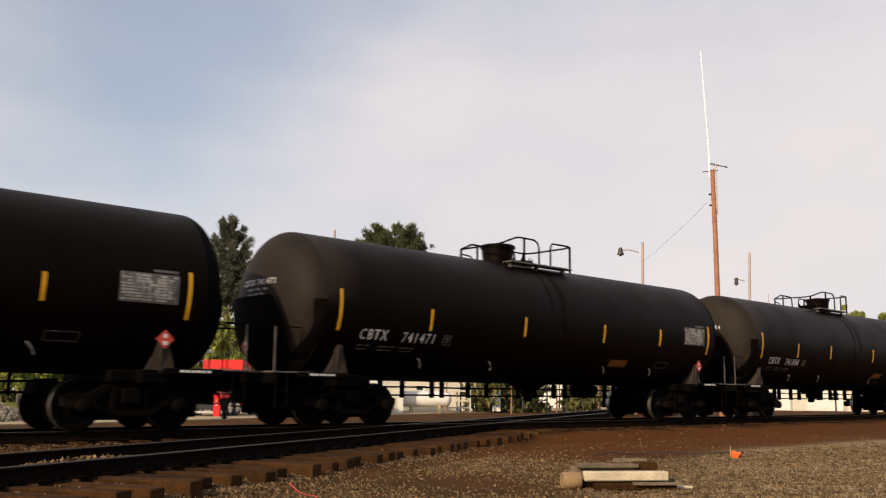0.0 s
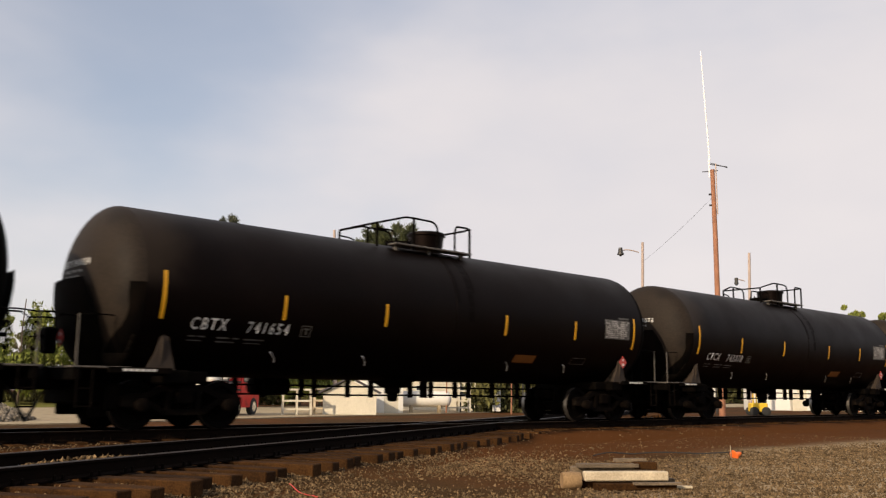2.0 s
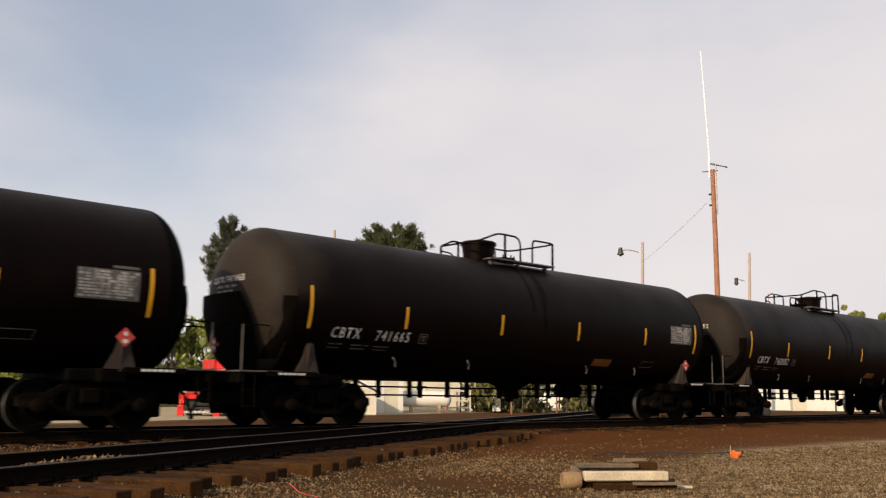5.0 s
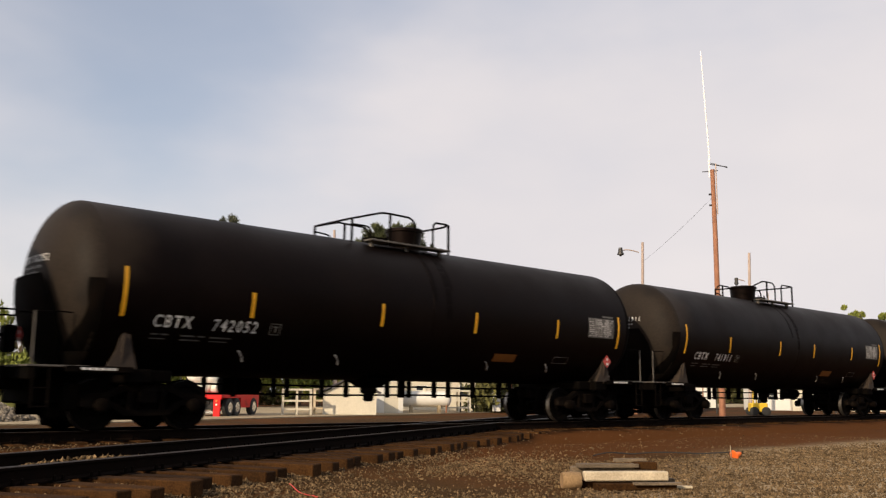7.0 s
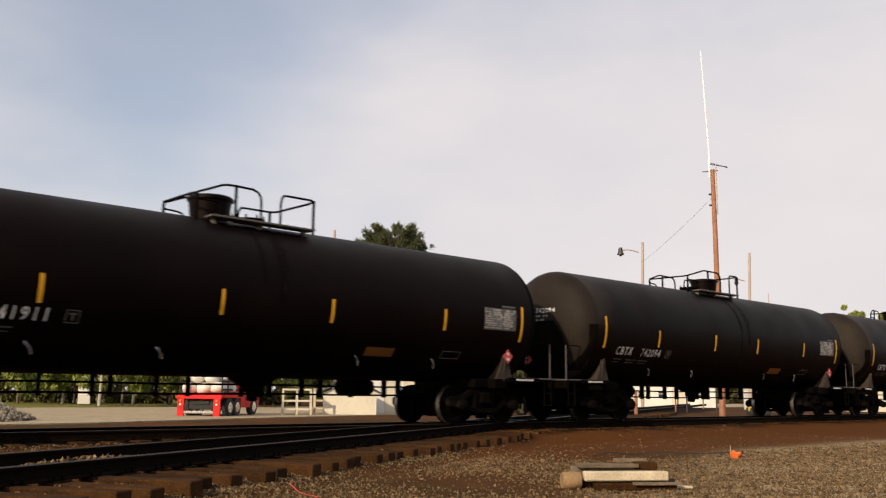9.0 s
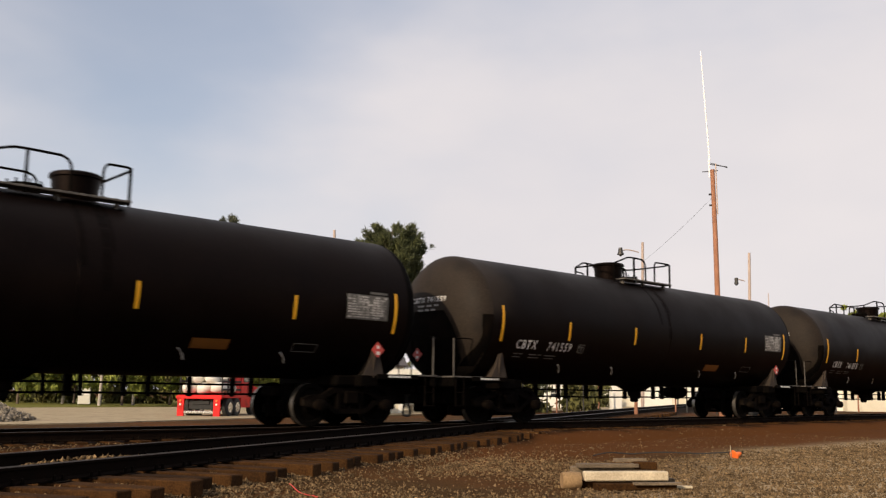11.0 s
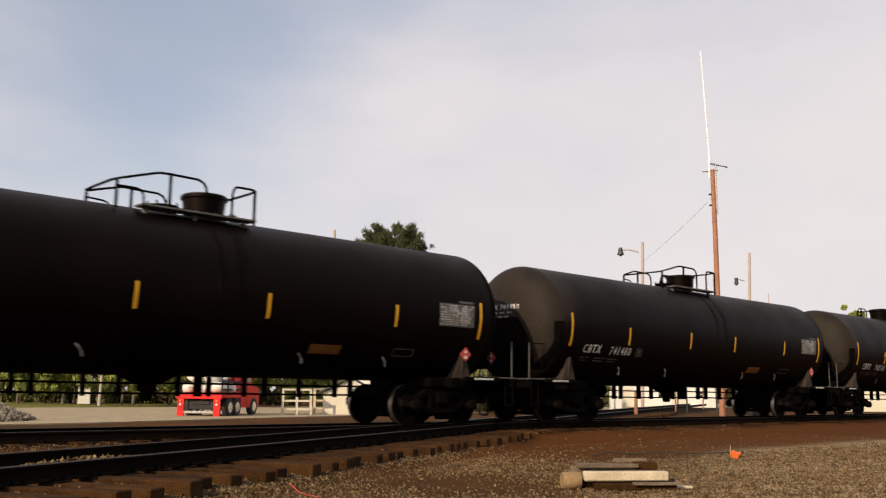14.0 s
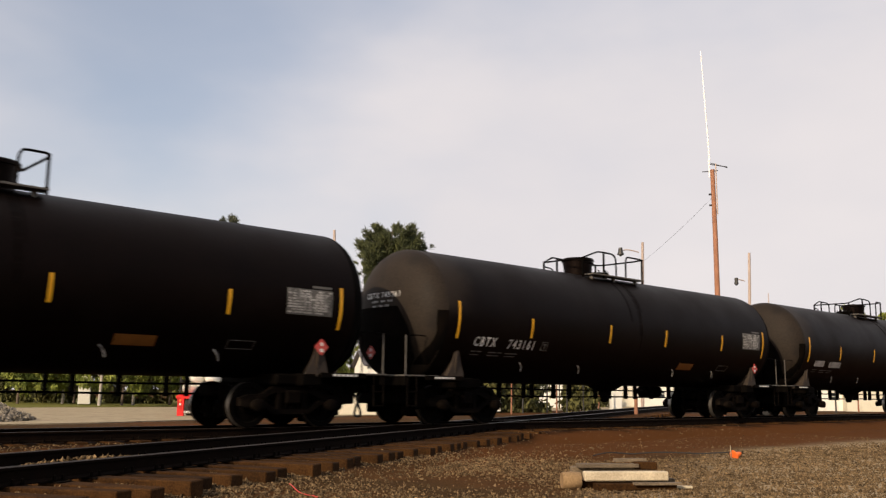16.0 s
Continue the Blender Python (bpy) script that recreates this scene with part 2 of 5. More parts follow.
CHROME = material("bright_metal", (0.55, 0.55, 0.55), (0.7, 0.7, 0.7), 0.25, 0.9, scale=6, fine=50, bump=0.03)
SAFETY = material("yellow_equipment_paint", (0.65, 0.42, 0.02), (0.8, 0.55, 0.04), 0.5, scale=3, fine=30, bump=0.05)
FLUO = material("orange_marker_plastic", (0.85, 0.14, 0.02), (0.95, 0.2, 0.03), 0.6, scale=6, fine=50, bump=0.1)
BARK = material("grey_brown_bark", (0.07, 0.05, 0.035), (0.16, 0.12, 0.09), 0.95, scale=3, fine=30, bump=0.8, depth=0.03)
PALEBARK = material("pale_bare_bark", (0.3, 0.26, 0.23), (0.46, 0.42, 0.38), 0.95, scale=3, fine=30, bump=0.5)
NEEDLE = material("dark_pine_needles", (0.032, 0.041, 0.014), (0.095, 0.106, 0.038), 0.8, scale=0.6, fine=4, bump=0, vary=0.45, island=True)
NEEDLE2 = material("grey_spruce_needles", (0.04, 0.045, 0.028), (0.10, 0.105, 0.065), 0.8, scale=0.6, fine=4, bump=0, vary=0.45, island=True)
SPRING = material("fresh_spring_leaves", (0.12, 0.15, 0.02), (0.25, 0.27, 0.05), 0.8, scale=0.6, fine=4, bump=0, vary=0.4, island=True)
HEDGE = material("dull_hedge_leaves", (0.05, 0.055, 0.014), (0.13, 0.12, 0.033), 0.85, scale=0.6, fine=4, bump=0, vary=0.5, island=True)


# ---------------------------------------------------------------- mesh tools
def finish(bm, name, mats, smooth=False):
    me = bpy.data.meshes.new(name)
    bm.to_mesh(me)
    bm.free()
    for m in mats if isinstance(mats, (list, tuple)) else [mats]:
        me.materials.append(m)
    if smooth:
        me.polygons.foreach_set("use_smooth", [True] * len(me.polygons))
        me.set_sharp_from_angle(angle=radians(40))
    return me


def part(name, bm, mat, parent=None, label="", at=None, smooth=False):
    ob = new(name, finish(bm, name, mat, smooth))
    if at is not None:
        ob.matrix_basis = at
    if parent is not None:
        ob.parent = parent
    return tagged(ob, label)


def empty(name, at=None):
    ob = new(name)
    ob.empty_display_size = 0.2
    if at is not None:
        ob.matrix_basis = at
    return ob


def box(bm, c, s, bev=0.0, m=None, mi=0):
    """A box of size s round c, with bevelled edges."""
    r = bmesh.ops.create_cube(bm, size=1.0, matrix=Matrix.Translation(c) @ Matrix.Diagonal((*s, 1)))
    vs = r["verts"]
    if bev:
        es = list({e for v in vs for e in v.link_edges})
        q = bmesh.ops.bevel(bm, geom=es, offset=bev, segments=1, affect="EDGES", profile=0.5)
        vs = list({v for f in q["faces"] for v in f.verts} | {v for v in vs if v.is_valid})
    if m is not None:
        bmesh.ops.transform(bm, matrix=m, verts=vs)
    if mi:
        for f in {f for v in vs for f in v.link_faces}:
            f.material_index = mi
    return vs


def rod(bm, a, b, r, r2=None, seg=10, mi=0):
    a, b = Vector(a), Vector(b)
    d = b - a
    m = Matrix.Translation((a + b) / 2) @ d.to_track_quat("Z", "Y").to_matrix().to_4x4()
    q = bmesh.ops.create_cone(bm, cap_ends=True, segments=seg, radius1=r, radius2=r if r2 is None else r2, depth=d.length, matrix=m)
    if mi:
        for f in {f for v in q["verts"] for f in v.link_faces}:
            f.material_index = mi


def tube(bm, pts, r, seg=8):
    """A bent pipe through the points."""
    pts = [Vector(p) for p in pts]
    rings, up = [], Vector((0.31, 0.2, 0.93)).normalized()
    for i, p in enumerate(pts):
        d = (pts[min(i + 1, len(pts) - 1)] - pts[max(i - 1, 0)]).normalized()
        u = d.cross(up).normalized()
        w = u.cross(d)
        rings.append([bm.verts.new(p + (u * math.cos(k * math.tau / seg) + w * math.sin(k * math.tau / seg)) * r) for k in range(seg)])
    for a, b in zip(rings, rings[1:]):
        for k in range(seg):
            bm.faces.new((a[k], a[(k + 1) % seg], b[(k + 1) % seg], b[k]))
    bm.faces.new(rings[0][::-1])
    bm.faces.new(rings[-1])


def lathe(bm, prof, seg=48, axis="x", m=None, cap=True, mi=None):
    """Turns (along, radius) pairs about an axis."""
    rings = []
    for a, r in prof:
        ring = []
        for k in range(seg):
            c, s = math.cos(k * math.tau / seg) * r, math.sin(k * math.tau / seg) * r
            v = Vector((a, c, s)) if axis == "x" else Vector((c, a, s)) if axis == "y" else Vector((c, s, a))
            ring.append(bm.verts.new(m @ v if m is not None else v))
        rings.append(ring)
    for i, (a, b) in enumerate(zip(rings, rings[1:])):
        for k in range(seg):
            f = bm.faces.new((a[k], a[(k + 1) % seg], b[(k + 1) % seg], b[k]))
            if mi:
                f.material_index = mi[i]
    if cap:
        bm.faces.new(rings[0][::-1])
        bm.faces.new(rings[-1])


def plate(bm, outline, thick, m=None):
    """A flat outline in the (a, b) plane, extruded by thick along c."""
    low = [bm.verts.new((a, b, -thick / 2)) for a, b in outline]
    top = [bm.verts.new((a, b, thick / 2)) for a, b in outline]
    n = len(outline)
    bm.faces.new(low[::-1])
    bm.faces.new(top)
    for k in range(n):
        bm.faces.new((low[k], low[(k + 1) % n], top[(k + 1) % n], top[k]))
    if m is not None:
        bmesh.ops.transform(bm, matrix=m, verts=low + top)


def normals(bm):
    bmesh.ops.recalc_face_normals(bm, faces=bm.faces)
    return bm


# ---------------------------------------------------------------- ground
NEAR_DIR = Vector((math.cos(radians(27)), math.sin(radians(27)), 0))
NEAR_N = Vector((-NEAR_DIR.y, NEAR_DIR.x, 0))
NEAR_P = Vector((5.14, -6.81, 0)) + NEAR_N * 0.76      # a point on the centre line of the crossing track


def smooth01(x):
    x = min(1, max(0, x))
    return x * x * (3 - 2 * x)


def ground_z(x, y):
    far = -0.43 - 0.12 * smooth01((y - 3) / 10)
    calm = 1 - smooth01((y - 5) / 6)
    z = far + calm * 0.03 * noise.noise((x * 0.35, y * 0.35, 1.7)) + calm * 0.012 * noise.noise((x * 1.7, y * 1.7, 4.2))
    main = -0.21 - 0.40 * smooth01((abs(y) - 1.7) / 2.4)
    d = (Vector((x, y, 0)) - NEAR_P).dot(NEAR_N)
    crumbs = 0.03 * noise.noise((x * 2.3, y * 2.3, 7.1))
    main += (0.035 + crumbs) * (1 - smooth01((abs(y) - 0.4) / 0.25))
    near = -0.235 + (0.062 + crumbs) * (1 - smooth01((abs(d) - 0.4) / 0.25)) + (0.02 + crumbs) * smooth01((d - 0.85) / 0.2) - 0.09 * smooth01((abs(d) - 1.25) / 0.7) - 0.28 * smooth01((abs(d) - 1.95) / 1.1)
    if x > 100 or y > 60:
        near = -1
    return max(z, main, near)


def steps(a, b, fine_a, fine_b, h):
    out = list(np.arange(fine_a, fine_b, h))
    x, s = fine_b, h
    while x < b:
        out.append(x)
        s *= 1.28
        x += s
    out.append(b)
    x, s = fine_a, h
    while x > a:
        s *= 1.28
        x -= s
        out.insert(0, max(x, a))
    return out


def build_ground():
    xs, ys = steps(-900, 1500, 1, 32, 0.16), steps(-600, 1500, -13, 6, 0.16)
    verts = [(x, y, ground_z(x, y)) for y in ys for x in xs]
    w = len(xs)
    faces = [(j * w + i, j * w + i + 1, (j + 1) * w + i + 1, (j + 1) * w + i) for j in range(len(ys) - 1) for i in range(w - 1)]
    me = bpy.data.meshes.new("ground")
    me.from_pydata(verts, [], faces)
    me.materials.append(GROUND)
    me.polygons.foreach_set("use_smooth", [True] * len(faces))
    return tagged(new("ground", me), "rust-brown dirt and gravel rail yard ground", "ground", kind="structure")


build_ground()


def sheet(name, outline, z, mat, label):
    bm = bmesh.new()
    plate(bm, outline, 0.06)
    ob = part(name, normals(bm), mat, None, label, Matrix.Translation((0, 0, z)))
    return tagged(ob, "", name.split("_")[-1], kind="structure")


sheet("road", [(-40, 11), (14, 17.5), (24, 21), (60, 31), (140, 47), (140, 62), (60, 50), (25, 47), (-40, 45)], -0.535, CONCRETE, "pale sunlit concrete yard road behind the tracks")
sheet("grass", [(-120, 45.5), (25, 47.5), (33, 50), (60, 90), (60, 160), (-120, 160)], -0.53, GRASS, "spring grass verge beyond the yard road")


# ---------------------------------------------------------------- tracks
def rail_mesh(length):
    bm = bmesh.new()
    prof = [(-0.07, -0.18), (0.07, -0.18), (0.07, -0.168), (0.012, -0.145), (0.012, -0.045), (0.036, -0.035), (0.036, -0.008), (0.026, 0), (-0.026, 0),
            (-0.036, -0.008), (-0.036, -0.035), (-0.012, -0.045), (-0.012, -0.145), (-0.07, -0.168)]
    n = max(2, int(length / 4))
    rings = [[bm.verts.new((length * i / n, y, z)) for y, z in prof] for i in range(n + 1)]
    for a, b in zip(rings, rings[1:]):
        for k in range(len(prof)):
            f = bm.faces.new((a[k], b[k], b[(k + 1) % len(prof)], a[(k + 1) % len(prof)]))
            f.material_index = 1 if k in (6, 7, 8) else 0
    bm.faces.new(rings[0])
    bm.faces.new(rings[-1][::-1])
    return finish(normals(bm), "rail", [RAIL, RAILHEAD])


def tie_mesh(length):
    bm = bmesh.new()
    box(bm, (0, 0, -0.09), (0.23, length, 0.18), 0.012)
    return finish(bm, "tie", TIE)


def track(name, label, m, length, ties, tie_lengths, offsets, spike_to=0):
    tr = tagged(empty(name, m), label, "track", kind="structure")
    for y in (-0.753, 0.753):
        o = new("rail", RAILS.setdefault(length, None) or rail_mesh(length))
        RAILS[length] = o.data
        o.parent, o.matrix_basis = tr, pose(0, y, 0)
    rnd = random.Random(5)
    for i in range(ties):
        k = rnd.randrange(len(tie_lengths))
        o = new("tie", tie_lengths[k])
        o.parent = tr
        o.matrix_basis = pose(0.3 + i * 0.53 + rnd.uniform(-0.04, 0.04), offsets[k] + rnd.uniform(-0.09, 0.09), -0.185 + rnd.uniform(-0.012, 0.006), rnd.uniform(-0.6, 0.6), rnd.uniform(-2, 2), rnd.uniform(-3.5, 3.5))
    bm = bmesh.new()
    for i in range(spike_to):
        for y in (-0.753, 0.753):
            x = 0.3 + i * 0.53
            box(bm, (x, y, -0.186), (0.2, 0.36, 0.016), 0.003)
            for sx, sy in ((-0.06, -0.085), (0.06, -0.085), (0.06, 0.085)):
                box(bm, (x + sx, y + sy, -0.15), (0.03, 0.03, 0.07), 0.006)
    if spike_to:
        tagged(part("tie_plates", bm, TRUCK, tr, "rusty tie plates and spikes"), kind="stuff")
    return tr


RAILS = {}
T26, T30, T33 = tie_mesh(2.6), tie_mesh(3.0), tie_mesh(3.3)
track("main_track", "main railway track with worn steel rails on wooden ties", pose(-30, 0, 0), 260, 240, [T26], [0], 130)
start = NEAR_P - NEAR_DIR * 8
track("crossing_track", "rusty yard track with long weathered wooden ties", pose(start.x, start.y, -0.004, 0, 0, 27), 90, 100, [T26, T30, T33], [-0.68, -0.5, -0.36], 60)


# ballast stones, uncountable
def stones(name, label, spots, mat, seed):
    rnd = random.Random(seed)
    base = [Vector(v) for v in ((1, 0, 0), (-1, 0, 0), (0, 1, 0), (0, -1, 0), (0, 0, 1), (0, 0, -1))]
    tri = ((0, 2, 4), (2, 1, 4), (1, 3, 4), (3, 0, 4), (2, 0, 5), (1, 2, 5), (3, 1, 5), (0, 3, 5))
    verts, faces = [], []
    for x, y, z, r in spots:
        q = Euler((rnd.uniform(0, 6.3), rnd.uniform(0, 6.3), rnd.uniform(0, 6.3))).to_matrix()
        s = (rnd.uniform(0.7, 1.3) * r, rnd.uniform(0.6, 1.1) * r, rnd.uniform(0.5, 0.9) * r)
        n = len(verts)
        for b in base:
            v = q @ Vector((b.x * s[0], b.y * s[1], b.z * s[2])) * rnd.uniform(0.8, 1.2)
            verts.append((x + v.x, y + v.y, z + v.z))
        faces += [tuple(n + i for i in t) for t in tri]
    me = bpy.data.meshes.new(name)
    me.from_pydata(verts, [], faces)
    me.materials.append(mat)
    return tagged(new(name, me), label, "gravel", kind="stuff")


def ballast_spots():
    rnd, out = random.Random(11), []
    while len(out) < 90000:
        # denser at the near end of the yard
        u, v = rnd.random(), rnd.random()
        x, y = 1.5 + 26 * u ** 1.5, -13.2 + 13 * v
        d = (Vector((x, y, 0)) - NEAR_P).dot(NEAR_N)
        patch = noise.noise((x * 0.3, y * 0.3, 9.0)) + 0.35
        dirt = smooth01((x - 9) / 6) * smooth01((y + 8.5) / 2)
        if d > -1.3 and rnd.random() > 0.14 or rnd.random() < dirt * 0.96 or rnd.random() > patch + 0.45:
            continue
        if y > -1.2:
            continue
        out.append((x, y, ground_z(x, y) + 0.004, rnd.uniform(0.008, 0.017) * (2.2 if rnd.random() < 0.12 else 1.25)))
    return out


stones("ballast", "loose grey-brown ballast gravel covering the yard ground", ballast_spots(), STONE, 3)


def spill_spots():
    """Fresh pale stones spilt between the rails of the crossing track."""
    rnd, out = random.Random(6), []
    for _ in range(220):
        u, v = rnd.uniform(-0.9, 1.3), rnd.gauss(0, 0.13)
        p = NEAR_P + NEAR_DIR * (u - 0.1) + NEAR_N * (0.5 + v)
        out.append((p.x, p.y, -0.2 + 0.09 * math.exp(-(v * v) / 0.03) * math.cos(u), rnd.uniform(0.018, 0.04)))
    return out


def pile_spots():
    rnd, out = random.Random(4), []
    for _ in range(3500):
        a, r = rnd.uniform(0, math.tau), 3.6 * math.sqrt(rnd.random())
        out.append((9.2 + r * math.cos(a) * 1.15, 22.5 + r * math.sin(a), -0.5 + 1.55 * (1 - r / 3.6) ** 0.9 + rnd.uniform(-0.05, 0.05), rnd.uniform(0.06, 0.13)))
    return out


PILESTONE = material("pale_grey_gravel", (0.15, 0.13, 0.10), (0.33, 0.285, 0.225), 0.9, scale=6, fine=60, bump=0.3, vary=0.35, island=True, spec=0.1)
stones("spilt_gravel", "grey-brown gravel spilt between the rails", spill_spots(), STONE, 12)
stones("gravel_pile", "heap of pale grey gravel beside the yard road", pile_spots(), PILESTONE, 8)

# ---------------------------------------------------------------- tank cars
R, ZC, PITCH = 1.638, 2.648, 17.944
CYL, BULGE = 7.58, 0.74


def wrap(x, v, lift=0.005):
    """A place on the tank's near flank: x along, v metres round the shell from its middle height."""
    a = v / R
    return Vector((x, -(R + lift) * math.cos(a), ZC + (R + lift) * math.sin(a)))


def strip(bm, x0, x1, v0, v1, lift=0.006, nx=2, nv=4):
    """A thin applied patch on the near flank."""
    g = [[[bm.verts.new(wrap(x0 + (x1 - x0) * i / nx, v0 + (v1 - v0) * j / nv, l)) for i in range(nx + 1)] for j in range(nv + 1)] for l in (lift - 0.005, lift)]
    for j in range(nv):
        for i in range(nx):
            bm.faces.new((g[1][j][i], g[1][j][i + 1], g[1][j + 1][i + 1], g[1][j + 1][i]))
    rim = [(0, i) for i in range(nx)] + [(j, nx) for j in range(nv)] + [(nv, i) for i in range(nx, 0, -1)] + [(j, 0) for j in range(nv, 0, -1)]
    for (j, i), (j2, i2) in zip(rim, rim[1:] + rim[:1]):
        bm.faces.new((g[0][j][i], g[0][j2][i2], g[1][j2][i2], g[1][j][i]))


def lettering(name, text, x0, width, v0, height, parent, mat=WHITE, on_head=False):
    """Painted characters on the flank, or on the leading head."""
    cu = bpy.data.curves.new(name, "FONT")
    cu.body, cu.size, cu.resolution_u, cu.offset, cu.space_character = text, 1.0, 2, 0.012, 1.3
    tmp = bpy.data.objects.new(name, cu)
    scene.collection.objects.link(tmp)
    me = bpy.data.meshes.new_from_object(tmp.evaluated_get(bpy.context.evaluated_depsgraph_get()))
    bpy.data.objects.remove(tmp)
    bpy.data.curves.remove(cu)
    co = [v.co.copy() for v in me.vertices]
    ax, bx = min(c.x for c in co), max(c.x for c in co)
    ay, by = min(c.y for c in co), max(c.y for c in co)
    for v, c in zip(me.vertices, co):
        u, w = (c.x - ax) / (bx - ax), (c.y - ay) / (by - ay)
        if on_head:
            y, z = x0 - u * width, v0 + w * height
            v.co = Vector((-(CYL + BULGE * math.sqrt(max(0, 1 - (y * y + z * z) / (R * R))) + 0.008), y, ZC + z))
        else:
            v.co = wrap(x0 + u * width + w * 0.02, v0 + w * height, 0.006)
    me.materials.append(mat)
    ob = new(name, me)
    ob.parent = parent
    return ob


def build_truck(parent, x):
    tk = empty("truck", pose(x, 0, 0))
    tk.parent = parent
    for side in (-1, 1):
        bm = bmesh.new()
        # cast side frame: arched top chord, sagging tension member, two windows' pillars
        top = [(-1.22, 0.60), (-1.05, 0.66), (-0.72, 0.68), (-0.45, 0.83), (0.45, 0.83), (0.72, 0.68), (1.05, 0.66), (1.22, 0.60)]
        low = [(1.22, 0.44), (1.02, 0.40), (0.74, 0.47), (0.42, 0.27), (-0.42, 0.27), (-0.74, 0.47), (-1.02, 0.40), (-1.22, 0.44)]
        plate(bm, top + [(1.22, 0.54), (0.72, 0.58), (0.42, 0.71), (-0.42, 0.71), (-0.72, 0.58), (-1.22, 0.54)], 0.15, pose(0, side * 1.0, 0, 90, 0, 0))
        plate(bm, [(-1.22, 0.55)] + [(-0.74, 0.57), (-0.40, 0.38), (0.40, 0.38), (0.74, 0.57), (1.22, 0.55)] + low, 0.15, pose(0, side * 1.0, 0, 90, 0, 0))
        for px in (-0.30, 0.30):
            box(bm, (px, side * 1.0, 0.54), (0.12, 0.15, 0.40), 0.015)
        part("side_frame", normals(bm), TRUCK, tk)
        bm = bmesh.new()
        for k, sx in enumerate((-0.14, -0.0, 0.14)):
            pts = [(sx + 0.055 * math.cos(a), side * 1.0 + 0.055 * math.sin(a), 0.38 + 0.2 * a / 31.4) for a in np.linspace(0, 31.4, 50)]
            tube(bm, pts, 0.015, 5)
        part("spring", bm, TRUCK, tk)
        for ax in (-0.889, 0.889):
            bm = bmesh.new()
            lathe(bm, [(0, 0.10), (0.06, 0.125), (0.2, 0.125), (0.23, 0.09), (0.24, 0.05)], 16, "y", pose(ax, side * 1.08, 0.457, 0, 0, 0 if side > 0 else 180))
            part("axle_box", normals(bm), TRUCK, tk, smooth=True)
    # made-up blocks that stop light showing through between the wheels
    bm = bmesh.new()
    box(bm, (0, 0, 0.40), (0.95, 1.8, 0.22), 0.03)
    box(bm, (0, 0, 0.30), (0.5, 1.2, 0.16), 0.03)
    part("lower_filler", bm, UNDER, tk)
    # more added slabs and uprights, closing the truck's middle to light
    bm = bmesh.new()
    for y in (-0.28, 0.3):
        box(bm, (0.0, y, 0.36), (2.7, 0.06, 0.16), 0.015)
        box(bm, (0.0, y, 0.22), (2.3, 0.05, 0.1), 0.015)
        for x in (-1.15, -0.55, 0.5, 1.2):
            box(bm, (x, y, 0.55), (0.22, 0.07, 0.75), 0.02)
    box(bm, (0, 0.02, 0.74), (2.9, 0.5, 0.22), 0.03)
    part("gap_filler", bm, UNDER, tk, "black blocks added to close the truck's gaps")
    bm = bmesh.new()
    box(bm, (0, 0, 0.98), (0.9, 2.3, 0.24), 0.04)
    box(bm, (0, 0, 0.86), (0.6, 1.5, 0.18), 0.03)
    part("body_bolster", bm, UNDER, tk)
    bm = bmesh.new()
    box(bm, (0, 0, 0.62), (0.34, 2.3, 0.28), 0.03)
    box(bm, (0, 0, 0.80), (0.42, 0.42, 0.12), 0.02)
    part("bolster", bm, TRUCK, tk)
    for ax in (-0.889, 0.889):
        bm = bmesh.new()
        for side in (-1, 1):
            prof = [(-0.075, 0.36), (-0.075, 0.457), (0.04, 0.46), (0.055, 0.485), (0.075, 0.485), (0.075, 0.38), (0.02, 0.34), (0.0, 0.17), (0.05, 0.13), (0.05, 0.09), (-0.12, 0.09), (-0.12, 0.15), (-0.045, 0.19), (-0.03, 0.34)]
            prof = [(a * -side, r) for a, r in prof]
            lathe(bm, prof + prof[:1], 40, "y", Matrix.Translation((0, side * 0.77, 0)), cap=False, mi=[0] + [1] + [0] * 12)
        rod(bm, (0, -1.1, 0), (0, 1.1, 0), 0.085, seg=14)
        for k in range(6):
            a = k * math.tau / 6
            for side in (-1, 1):
                rod(bm, (0.24 * math.cos(a), side * 0.80, 0.24 * math.sin(a)), (0.24 * math.cos(a), side * 0.815, 0.24 * math.sin(a)), 0.03, seg=6)
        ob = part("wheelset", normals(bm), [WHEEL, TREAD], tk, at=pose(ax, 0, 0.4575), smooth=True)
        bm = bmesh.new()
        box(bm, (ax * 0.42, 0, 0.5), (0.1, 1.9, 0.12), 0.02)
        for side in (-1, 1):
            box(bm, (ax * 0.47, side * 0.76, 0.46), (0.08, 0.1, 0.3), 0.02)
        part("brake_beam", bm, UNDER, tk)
    return tk


